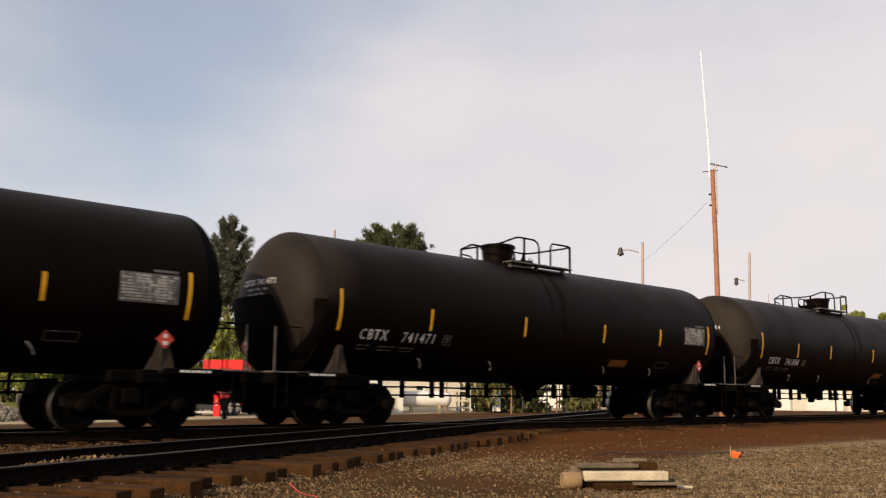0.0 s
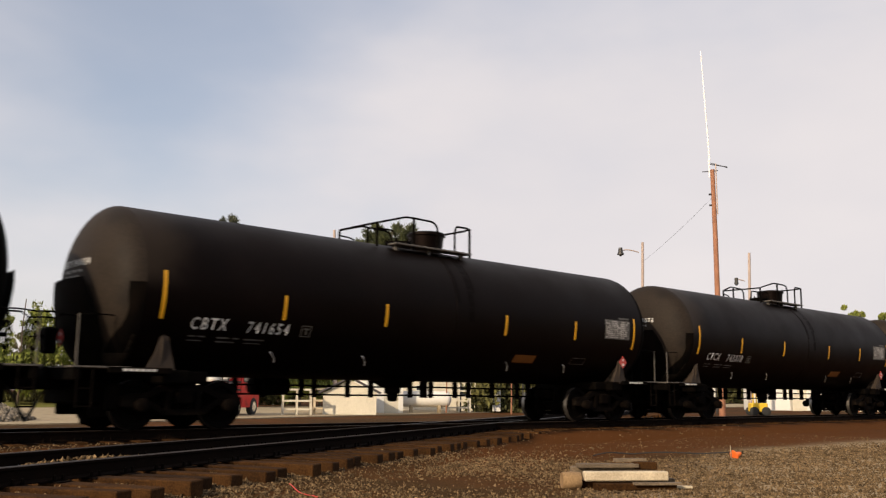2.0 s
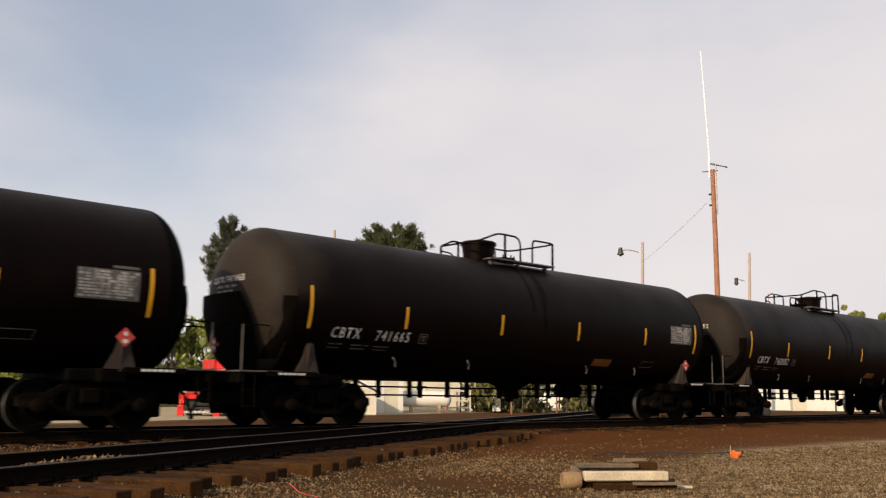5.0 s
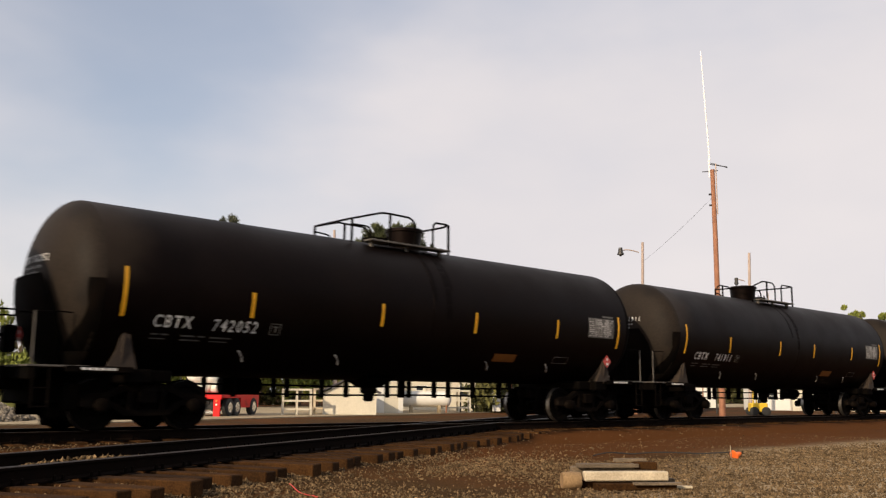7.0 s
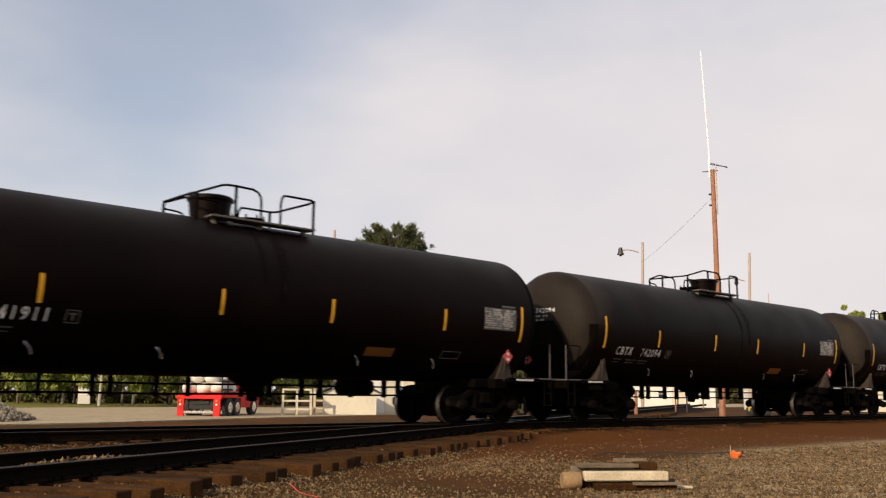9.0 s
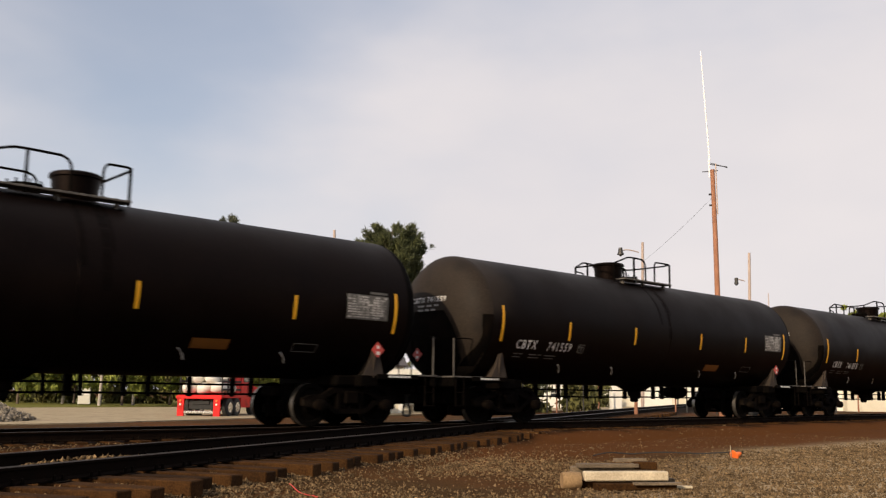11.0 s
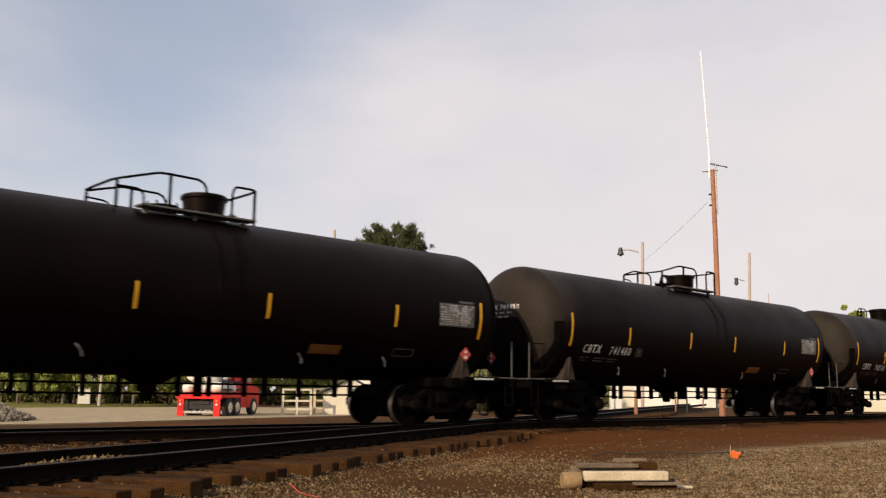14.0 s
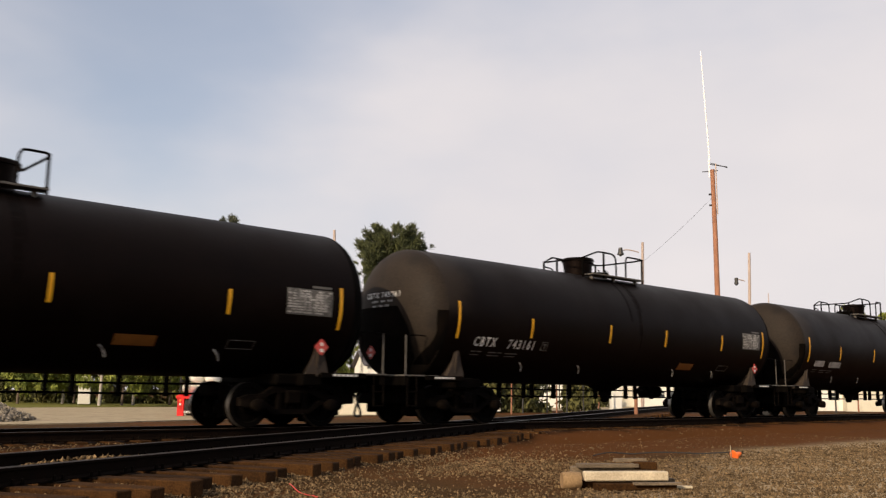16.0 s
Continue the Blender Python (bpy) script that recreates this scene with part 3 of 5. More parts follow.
def build_car(flip):
    """A black tank car; its origin lies on the rail head under its middle. flip: -1 with the hatch towards -x, 1 towards +x."""
    car = tagged(empty("tank_car"), "long black railway tank car, brown leading head, yellow reflective stripes", "tank car", "tank cars of the train")
    bm = bmesh.new()
    xs = np.linspace(-CYL, CYL, 15)
    prof = []
    for i, x in enumerate(xs):
        prof.append((x, R))
    lathe(bm, prof, 72, "x", Matrix.Translation((0, 0, ZC)), cap=False)
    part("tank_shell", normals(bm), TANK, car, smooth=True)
    for x in (0.15,):
        bm = bmesh.new()
        pts = [(x, -(R + 0.002) * math.cos(a), ZC + (R + 0.002) * math.sin(a)) for a in np.linspace(-1.4, math.pi + 1.4, 60)]
        tube(bm, pts, 0.006, 5)
        part("weld_seam", bm, TANK, car)
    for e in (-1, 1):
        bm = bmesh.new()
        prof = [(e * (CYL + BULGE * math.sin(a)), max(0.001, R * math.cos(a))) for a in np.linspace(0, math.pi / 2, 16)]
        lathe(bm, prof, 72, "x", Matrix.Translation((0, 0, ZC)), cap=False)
        # trailing head takes plain black, so its unlit side is in the colour
        part("tank_head", normals(bm), HEAD if e < 0 else UNDER, car, "black tank head, brown dust lightened as if sunlit" if e < 0 else "black tank head, darkened for its unlit end", smooth=True)
        # half-height head shield with cut corners, bowed like the head; its black near edge traces the next car's
        # shadow
        bm = bmesh.new()
        cols, rows = 16, 8
        grid = []
        for lift in (0.02, 0.04):
            g = []
            for j in range(rows + 1):
                z = -1.50 + 1.63 * j / rows
                near_half, far_half = float(np.interp(z, (-1.5, -1.1, -0.5, -0.2, 0.2), (0.55, 0.95, 0.97, 0.88, 0.62))), float(np.interp(z, (-1.5, -1.0, 0.2), (0.6, 1.1, 1.1)))
                row = []
                for i in range(cols + 1):
                    y = -near_half + (near_half + far_half) * i / cols
                    rr = min(0.97, (y * y + z * z) / (R * R))
                    row.append(bm.verts.new((e * (CYL + 0.09 + lift + BULGE * math.sqrt(1 - rr)), y, ZC + z)))
                g.append(row)
            grid.append(g)
        for g in grid:
            for j in range(rows):
                for i in range(cols):
                    bm.faces.new((g[j][i], g[j][i + 1], g[j + 1][i + 1], g[j + 1][i]))
        a, b = grid
        rim = [(0, i) for i in range(cols)] + [(j, cols) for j in range(rows)] + [(rows, i) for i in range(cols, 0, -1)] + [(j, 0) for j in range(rows, 0, -1)]
        for (j, i), (j2, i2) in zip(rim, rim[1:] + rim[:1]):
            bm.faces.new((a[j][i], a[j2][i2], b[j2][i2], b[j][i]))
        part("head_shield", normals(bm), UNDER, car, "bowed half-height steel head shield", smooth=True)
        if e < 0:
            # thin black patch added over the head's lower near rim
            bm = bmesh.new()
            rows = []
            for z in np.linspace(0.02, -1.25, 12):
                inner = float(np.interp(-z, (0, 0.48, 0.75, 1.03, 1.25), (1.53, 1.49, 1.34, 1.0, 0.75)))
                outer = math.sqrt(R * R - z * z) + 0.004
                row = []
                for i in range(6):
                    y = -(inner + (outer - inner) * (i / 5) ** 0.6)
                    row.append(Vector((-(CYL + 0.012 + BULGE * math.sqrt(max(0, 1 - (y * y + z * z) / (R * R)))), y, ZC + z)))
                rows.append(row)
            front = [[bm.verts.new(p) for p in row] for row in rows]
            back = [[bm.verts.new(p + Vector((0.01, 0.003, 0))) for p in row] for row in rows]
            for g in (front, back):
                for a, b in zip(g, g[1:]):
                    for i in range(5):
                        bm.faces.new((a[i], a[i + 1], b[i + 1], b[i]))
            for a, b, c, d in zip(front, front[1:], back, back[1:]):
                bm.faces.new((a[0], b[0], d[0], c[0]))
            part("rim_patch", normals(bm), UNDER, car, "thin black patch over the head's lower near rim", smooth=True)
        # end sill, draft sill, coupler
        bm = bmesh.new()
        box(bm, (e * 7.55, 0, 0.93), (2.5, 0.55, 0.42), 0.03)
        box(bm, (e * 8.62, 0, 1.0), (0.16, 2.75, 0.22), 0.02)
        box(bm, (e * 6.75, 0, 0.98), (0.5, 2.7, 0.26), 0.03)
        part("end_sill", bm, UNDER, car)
        # blocks added below the end platform to shut out the bright yard
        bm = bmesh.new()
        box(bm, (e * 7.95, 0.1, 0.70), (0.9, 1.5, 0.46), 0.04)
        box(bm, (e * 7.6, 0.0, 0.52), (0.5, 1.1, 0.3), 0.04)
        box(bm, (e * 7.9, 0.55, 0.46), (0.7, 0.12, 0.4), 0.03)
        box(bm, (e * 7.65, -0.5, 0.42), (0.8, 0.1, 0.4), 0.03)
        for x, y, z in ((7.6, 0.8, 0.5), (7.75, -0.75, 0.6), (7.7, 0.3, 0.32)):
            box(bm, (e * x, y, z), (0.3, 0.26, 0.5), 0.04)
        part("end_filler", bm, UNDER, car)
        bm = bmesh.new()
        box(bm, (e * 8.2, 0, 1.125), (1.05, 2.8, 0.035), 0.006)
        part("end_platform", bm, DECK, car, "worn steel end platform edged in pale paint")
        for y in (-1.42, 1.42):
            bm = bmesh.new()
            box(bm, (e * 7.5, y, 1.08), (1.2, 0.06, 0.11), 0.01)
            part("side_sill", bm, UNDER, car)
            bm = bmesh.new()
            for s in range(6):
                x0 = 7.25 + s * 0.11
                box(bm, (e * x0, y + math.copysign(0.033, y), 1.085), (0.08, 0.004, 0.045))
            part("warning_line", bm, WHITE, car, "small pale painted line of illegible lettering")
        bm = bmesh.new()
        box(bm, (e * 8.75, 0, 0.85), (0.6, 0.2, 0.24), 0.03)
        box(bm, (e * 8.98, -0.06 * e, 0.85), (0.16, 0.34, 0.28), 0.05)
        part("coupler", bm, TRUCK, car)
        bm = bmesh.new()
        tube(bm, [(e * 8.45, -0.4 * e, 0.80), (e * 8.6, -0.42 * e, 0.62), (e * 8.7, -0.42 * e, 0.40), (e * 8.8, -0.34 * e, 0.26), (e * 8.9, -0.2 * e, 0.19), (e * 8.97, 0, 0.175)], 0.03, 8)
        part("air_hose", bm, TYRE, car)
        # saddle gussets
        sx = 6.9 if e > 0 else -7.05
        for y in (-1, 1):
            bm = bmesh.new()
            plate(bm, [(-0.34, 1.10), (0.24, 1.10), (0.14, 1.45), (0.07, 1.78), (-0.06, 1.78), (-0.16, 1.42)], 0.03, pose(sx, y * 1.34, 0, 90, 0, 0))
            plate(bm, [(0.75, 1.05), (1.36, 1.05), (1.36, 1.2), (1.44, 1.75), (1.2, 1.5)], 0.03, pose(sx - 0.05, 0, 0, 90, 0, 90 if y > 0 else -90))
            part("saddle", normals(bm), SADDLE, car, "brown dusted steel saddle gusset")
        # ladder and grab irons at each corner
        for y in (-1.38, 1.38):
            bm = bmesh.new()
            for x in (e * 8.35, e * 8.62):
                tube(bm, [(x, y, 0.42), (x, y, 0.9), (x, y, 1.12)], 0.016, 6)
            for z in (0.44, 0.75):
                rod(bm, (e * 8.35, y, z), (e * 8.62, y, z), 0.014, seg=6)
            part("step", bm, TRUCK, car)
        bm = bmesh.new()
        rod(bm, (e * 8.64, -1.33, 1.1), (e * 8.64, -1.33, 2.05), 0.016, seg=8)
        part("corner_post", bm, DECK, car)
        bm = bmesh.new()
        tube(bm, [(e * 8.62, -1.33, 2.03), (e * 8.3, -1.3, 2.06), (e * 8.0, -1.3, 2.05)], 0.014, 6)
        part("grab_iron", bm, UNDER, car)
        bm = bmesh.new()
        tube(bm, [(e * 8.66, 1.33, 1.1), (e * 8.66, 1.33, 2.05), (e * 8.6, 1.32, 2.12), (e * 8.3, 1.3, 2.14), (e * 7.95, 1.3, 2.13)], 0.018, 6)
        part("end_handrail", bm, UNDER, car)
        bm = bmesh.new()
        tube(bm, [(e * 8.72, 0.62, 1.1), (e * 8.74, 0.62, 2.12), (e * 8.66, 0.62, 2.2), (e * 8.3, 0.62, 2.2)], 0.018, 6)
        part("end_handrail", bm, UNDER, car)
        bm = bmesh.new()
        tube(bm, [(e * 8.72, -0.45, 1.1), (e * 8.74, -0.45, 2.0), (e * 8.62, -0.45, 2.08), (e * 8.3, -0.45, 2.08)], 0.018, 6)
        part("end_handrail", bm, UNDER, car)
        # placards: on the flank at the trailing end, on the head shield at the leading end
        bm = bmesh.new()
        box(bm, (0, 0, 0), (0.25, 0.012, 0.25), 0.003, pose(0, 0, 0, 0, 45, 0))
        p = part("placard", bm, PLACARD, car, "red diamond hazard placard", pose(6.86, -1.48, 1.66) if e > 0 else pose(-8.335, 0.35, 1.7, 0, 0, -90))
        for z, w in ((-0.07, 0.09), (0.06, 0.06)):
            bm = bmesh.new()
            box(bm, (0, -0.009, z), (w, 0.004, 0.07))
            part("placard_mark", bm, WHITE, p)
    # brake wheel on one end only
    bm = bmesh.new()
    e = -flip
    ring = [(e * 8.72, 0.62 + 0.27 * math.cos(a), 1.72 + 0.27 * math.sin(a)) for a in np.linspace(0, math.tau, 25)]
    tube(bm, ring, 0.018, 6)
    for k in range(5):
        a = k * math.tau / 5
        rod(bm, (e * 8.7, 0.62, 1.72), (e * 8.72, 0.62 + 0.26 * math.cos(a), 1.72 + 0.26 * math.sin(a)), 0.013, seg=6)
    rod(bm, (e * 8.45, 0.62, 1.72), (e * 8.73, 0.62, 1.72), 0.04, seg=10)
    part("brake_wheel", bm, UNDER, car, "spoked black hand brake wheel")
    bm = bmesh.new()
    box(bm, (e * 8.45, 0.62, 1.65), (0.24, 0.34, 0.5), 0.04)
    rod(bm, (e * 8.5, 0.62, 1.4), (e * 8.5, 0.62, 1.1), 0.02, seg=6)
    part("brake_gear_box", bm, UNDER, car)
    for x in (-6.45, 6.45):
        build_truck(car, x)
    # underside: brake pipes, hangers, outlet, reservoir
    for y, z in ((0.35, 0.87), (0.2, 0.67)):
        bm = bmesh.new()
        tube(bm, [(x, y, z + 0.008 * math.sin(x * 1.3)) for x in np.linspace(-5.4, 5.4, 12)], 0.022, 8)
        part("brake_pipe", bm, UNDER, car)
    for x in (-4.6, -3.9, -2.9, -2.55, -1.6, -0.9, 0.35, 0.8, 1.05, 1.9, 2.4, 3.3, 4.3, 4.75):
        bm = bmesh.new()
        box(bm, (x, 0.28, 0.86), (0.07 if x != 0.8 else 0.16, 0.14, 0.5), 0.01)
        part("pipe_hanger", bm, UNDER, car)
    bm = bmesh.new()
    lathe(bm, [(0.52, 0.08), (0.56, 0.13), (0.7, 0.13), (0.72, 0.2), (0.84, 0.2), (0.86, 0.3), (1.06, 0.62)], 24, "z", pose(-0.45 * flip, 0, 0))
    part("bottom_outlet", normals(bm), UNDER, car, smooth=True)
    bm = bmesh.new()
    lathe(bm, [(-0.5, 0.05), (-0.47, 0.18), (0.47, 0.18), (0.5, 0.05)], 20, "x", pose(-3.6 * flip, 0.55, 0.86))
    part("air_reservoir", normals(bm), UNDER, car, smooth=True)
    # reflective stripes on the flank
    for x, v0, v1 in ((-7.227, -0.63, 0.27), (7.227, -0.63, 0.27), (-4.62, -0.5, 0.0), (4.58, -0.46, 0.03)):
        bm = bmesh.new()
        strip(bm, x - 0.034, x + 0.034, v0, v1, nv=8)
        part("reflective_stripe", normals(bm), YELLOW, car, "yellow reflective tape stripe")
    bm = bmesh.new()
    strip(bm, 2.48, 3.28, -1.22, -0.98)
    part("side_panel", normals(bm), ORANGE, car, "faded orange rectangular panel")
    bm = bmesh.new()
    strip(bm, 5.88, 7.0, -0.36, 0.18, lift=0.004, nx=2, nv=4)
    part("data_panel", normals(bm), PANELGREY, car, "grey panel behind small stencilled entries")
    # stencil of test dates: rows of small unreadable entries
    bm = bmesh.new()
    rnd = random.Random(2)
    for j in range(9):
        x = 5.91
        while x < 6.9:
            w = rnd.uniform(0.03, 0.13)
            if rnd.random() < 0.85:
                strip(bm, x, min(x + w, 6.97), 0.115 - j * 0.055, 0.15 - j * 0.055, lift=0.010, nx=1, nv=1)
            x += w + rnd.uniform(0.012, 0.05)
    for x in (6.3, 6.42, 6.58, 6.7, 6.82):
        strip(bm, x, x + 0.03, -0.24, 0.06, lift=0.012, nx=1, nv=1)
    part("data_stencil", normals(bm), GREYPAINT, car, "block of small pale stencilled entries, illegible")
    for x0, x1, v0, v1 in ((6.5, 6.98, 0.21, 0.26), (-6.6, -6.45, -0.96, -0.93), (-6.4, -6.25, -0.96, -0.93), (-6.0, -5.72, -0.97, -0.94), (-5.66, -5.52, -0.97, -0.94), (-5.4, -4.95, -0.98, -0.95), (-6.6, -6.3, -1.05, -1.03), (-6.0, -5.6, -1.06, -1.03), (-5.38, -5.0, -1.06, -1.04)):
        bm = bmesh.new()
        strip(bm, x0, x1, v0, v1, nx=1, nv=1)
        part("small_stencil", normals(bm), PANELGREY, car)
    bm = bmesh.new()
    for x0, x1, va, vb in ((4.75, 5.35, -1.0, -0.985), (4.75, 5.35, -1.2, -1.185)):
        strip(bm, x0, x1, va, vb, nx=1, nv=1)
    for x0 in (4.75, 5.335):
        strip(bm, x0, x0 + 0.015, -1.2, -0.985, nx=1, nv=1)
    part("outlined_panel", normals(bm), PANELGREY, car)
    for x in (-4.6, -2.25, 2.35, 4.6):
        bm = bmesh.new()
        tube(bm, [(x - 0.1, -1.23, 1.52), (x - 0.04, -1.21, 1.47), (x + 0.03, -1.16, 1.40), (x + 0.07, -1.1, 1.32)], 0.022, 6)
        part("lifting_lug", bm, GREYPAINT, car)
    # hatch, valve housing, platform and railing on top
    zt = ZC + R
    hatch, cover, mid, leg, hoop, end = (0.58, -0.35, -0.62, 0.16, 0.74, -1.62) if flip > 0 else (-0.76, 0.2, -0.66, -0.06, 0.42, -1.45)
    bm = bmesh.new()
    lathe(bm, [(zt - 0.08, 0.40), (zt + 0.40, 0.45), (zt + 0.41, 0.49), (zt + 0.47, 0.49), (zt + 0.50, 0.45), (zt + 0.54, 0.15), (zt + 0.55, 0.001)], 36, "z", pose(hatch, 0, 0), cap=False)
    part("hatch_housing", normals(bm), TANK, car, "round dark steel hatch housing", smooth=True)
    bm = bmesh.new()
    lathe(bm, [(zt - 0.05, 0.3), (zt + 0.08, 0.3), (zt + 0.1, 0.34), (zt + 0.15, 0.34), (zt + 0.18, 0.1)], 24, "z", pose(cover, 0, 0))
    for k in range(8):
        a = k * math.tau / 8
        rod(bm, (cover + 0.31 * math.cos(a), 0.31 * math.sin(a), zt + 0.06), (cover + 0.31 * math.cos(a), 0.31 * math.sin(a), zt + 0.22), 0.02, seg=6)
    rod(bm, (cover, 0, zt + 0.1), (hatch, 0, zt + 0.2), 0.03, seg=8)
    part("manway_cover", normals(bm), UNDER, car)
    for y in (-0.78, 0.78):
        bm = bmesh.new()
        box(bm, (0.05, y, zt - 0.06), (2.5, 0.34, 0.04), 0.006)
        for k in range(12):
            box(bm, (-1.10 + k * 0.21, y, zt - 0.036), (0.03, 0.33, 0.016))
        for x in (-1.05, 0, 1.1):
            box(bm, (x, y * 0.95, zt - 0.17), (0.08, 0.1, 0.22), 0.01)
        part("walkway", bm, DECK, car, "perforated steel walkway beside the hatch")
    for x, top in ((1.26, 0.60), (mid, 0.62), (end, 0.38)):
        for y in (-0.9, 0.9):
            bm = bmesh.new()
            box(bm, (x, y * (0.83 if x == end else 1), zt + (top - 0.16) / 2), (0.05, 0.05, top + 0.16), 0.006)
            part("railing_post", bm, UNDER, car)
    for s in (-1, 1):
        bm = bmesh.new()
        tube(bm, [(leg, s * 0.9, zt - 0.06), (leg, s * 0.9, zt + 0.36), (leg - 0.02, s * 0.9, zt + 0.48), (leg - 0.08, s * 0.9, zt + 0.56), (leg - 0.2, s * 0.9, zt + 0.61), (mid, s * 0.9, zt + 0.62),
                  (mid - 0.2, s * 0.87, zt + 0.62), (mid - 0.3, s * 0.86, zt + 0.60), (end, s * 0.75, zt + 0.40), (end - 0.07, s * 0.6, zt + 0.38), (end - 0.08, 0, zt + 0.38)], 0.026, 8)
        part("handrail", bm, UNDER, car)
        bm = bmesh.new()
        tube(bm, [(hoop, s * 0.9, zt - 0.06), (hoop, s * 0.9, zt + 0.42), (hoop + 0.02, s * 0.9, zt + 0.52), (hoop + 0.07, s * 0.9, zt + 0.59), (hoop + 0.15, s * 0.9, zt + 0.60), (1.20, s * 0.9, zt + 0.60), (1.29, s * 0.82, zt + 0.59), (1.32, s * 0.6, zt + 0.58), (1.32, 0, zt + 0.58)], 0.026, 8)
        part("handrail", bm, UNDER, car)
        bm = bmesh.new()
        tube(bm, [(end, s * 0.75, zt + 0.27), (end + 0.36, s * 0.8, zt + 0.26), (end + 0.46, s * 0.8, zt + 0.23), (end + 0.51, s * 0.8, zt + 0.15), (end + 0.53, s * 0.8, zt - 0.08)], 0.022, 8)
        part("handrail", bm, UNDER, car)
    # dark runs of spilt product below the walkway
    for x, w, v0 in ((hatch * 0.4, 0.05, 0.2), (hatch * 0.4 + 0.42, 0.08, -0.2), (hatch * 0.4 + 0.55, 0.03, 0.5)):
        bm = bmesh.new()
        strip(bm, x - w, x + w, v0, 2.0, lift=0.003, nx=1, nv=10)
        part("spill_stain", normals(bm), STAIN, car)
    return car


# marks and numbers, car by car from the head of the train; an empty mark cannot be read
TRAIN = [(-9, -1, "", ""), (-8, 1, "", ""), (-7, -1, "CBTX", "741471"), (-6, 1, "CBTX", "741654"), (-5, 1, "CTCX", "743078"), (-4, -1, "CBTX", "741665"),
         (-3, 1, "CBTX", "742052"), (-2, -1, "CBTX", "741911"), (-1, 1, "CBTX", "742094"), (0, -1, "CBTX", "741559"), (1, 1, "CBTX", "741855"),
         (2, 1, "CBTX", "741480"), (3, -1, "CBTX", "743161"), (4, 1, "", ""), (5, -1, "", "")]
X_AT_11 = 23.630
CARS = []
bare = {-1: build_car(-1), 1: build_car(1)}
for k, f, mark, number in TRAIN:
    first_of_kind = all(g != f for j, g, m, n in TRAIN if j < k)
    CARS.append((k, bare[f] if first_of_kind else copy_thing(bare[f], Matrix.Identity(4)), mark, number))
STRIPES = {-7: (-1.40, 1.87), -6: (-1.98, 1.87), -5: (-1.69, 1.83), -3: (-1.35, 1.55), -2: (-1.24, 1.35), -1: (-1.47, 1.23), 0: (-1.65, 1.83), 1: (-1.49, 1.27), 2: (-1.43, 1.21), 3: (-1.33, 1.4)}
for k, car, mark, number in CARS:
    for x in STRIPES.get(k, (-1.5, 1.5)):
        bm = bmesh.new()
        strip(bm, x - 0.034, x + 0.034, -0.48, 0.02, nv=8)
        part("reflective_stripe", normals(bm), YELLOW, car, "yellow reflective tape stripe")
    if mark:
        lettering("mark_lettering", mark, -6.62, 0.77, -0.80, 0.25, car)
        lettering("number_lettering", number, -5.41, 0.96, -0.82, 0.25, car)
        bm = bmesh.new()
        for x0, x1, v0, v1 in ((-4.14, -3.90, -0.83, -0.815), (-4.14, -3.90, -0.60, -0.585), (-4.14, -4.125, -0.815, -0.60), (-3.915, -3.90, -0.815, -0.60), (-4.08, -3.96, -0.67, -0.64), (-4.03, -4.0, -0.78, -0.67)):
            strip(bm, x0, x1, v0, v1, nx=1, nv=1)
        part("small_stencil", normals(bm), PANELGREY, car)
        lettering("head_lettering", mark + " " + number, 0.66, 1.27, 0.37, 0.14, car, WHITE, True)
    else:
        bm = bmesh.new()
        strip(bm, -6.62, -5.85, -0.80, -0.57, nx=3, nv=2)
        strip(bm, -5.41, -4.45, -0.82, -0.59, nx=3, nv=2)
        part("mark_bars", normals(bm), GREYPAINT, car)
    for j, w in enumerate((0.76, 0.64)):
        lettering("head_small_lettering", "--- -- --", 0.38, w, 0.255 - j * 0.11, 0.05, car, GREYPAINT, True)


# ---------------------------------------------------------------- poles and masts
def pole(name, label, x, y, z0, z1, r, mat, lean=(0, 0)):
    p = tagged(empty(name, pose(x, y, z0)), label, "pole")
    bm = bmesh.new()
    n = 7
    h = z1 - z0
    prof = [(h * i / n, r * (1 - 0.28 * i / n)) for i in range(n + 1)]
    lathe(bm, prof, 14, "z")
    for v in bm.verts:
        v.co.x += lean[0] * v.co.z / h + 0.02 * math.sin(v.co.z * 0.7)
        v.co.y += lean[1] * v.co.z / h
    part("shaft", normals(bm), mat, p, smooth=True)
    return p


def lamp_on(p, h, arm, drop, r):
    """A side arm with a hooded lamp, at height h on a pole; arm is its reach along x and y."""
    ax, ay = arm
    bm = bmesh.new()
    tube(bm, [(0, 0, h - drop * 0.8), (ax * 0.3, ay * 0.3, h - drop * 0.2), (ax * 0.7, ay * 0.7, h + 0.05), (ax, ay, h)], 0.045, 8)
    part("arm", bm, POLEGREY, p)
    bm = bmesh.new()
    lathe(bm, [(h + 0.22, 0.05), (h + 0.2, 0.14), (h + 0.05, 0.17), (h - 0.1, r * 0.7), (h - 0.32, r), (h - 0.36, r), (h - 0.34, r * 0.85), (h - 0.2, 0.1)], 20, "z", pose(ax * 1.12, ay * 1.12, 0))
    head = part("lamp_head", normals(bm), DARKMETAL, p, "dark hooded lamp head", smooth=True)
    bm = bmesh.new()
    lathe(bm, [(h - 0.5, 0.02), (h - 0.44, 0.12), (h - 0.34, 0.15), (h - 0.3, 0.15)], 16, "z", pose(ax * 1.12, ay * 1.12, 0))
    part("lens", normals(bm), GLASS, head)


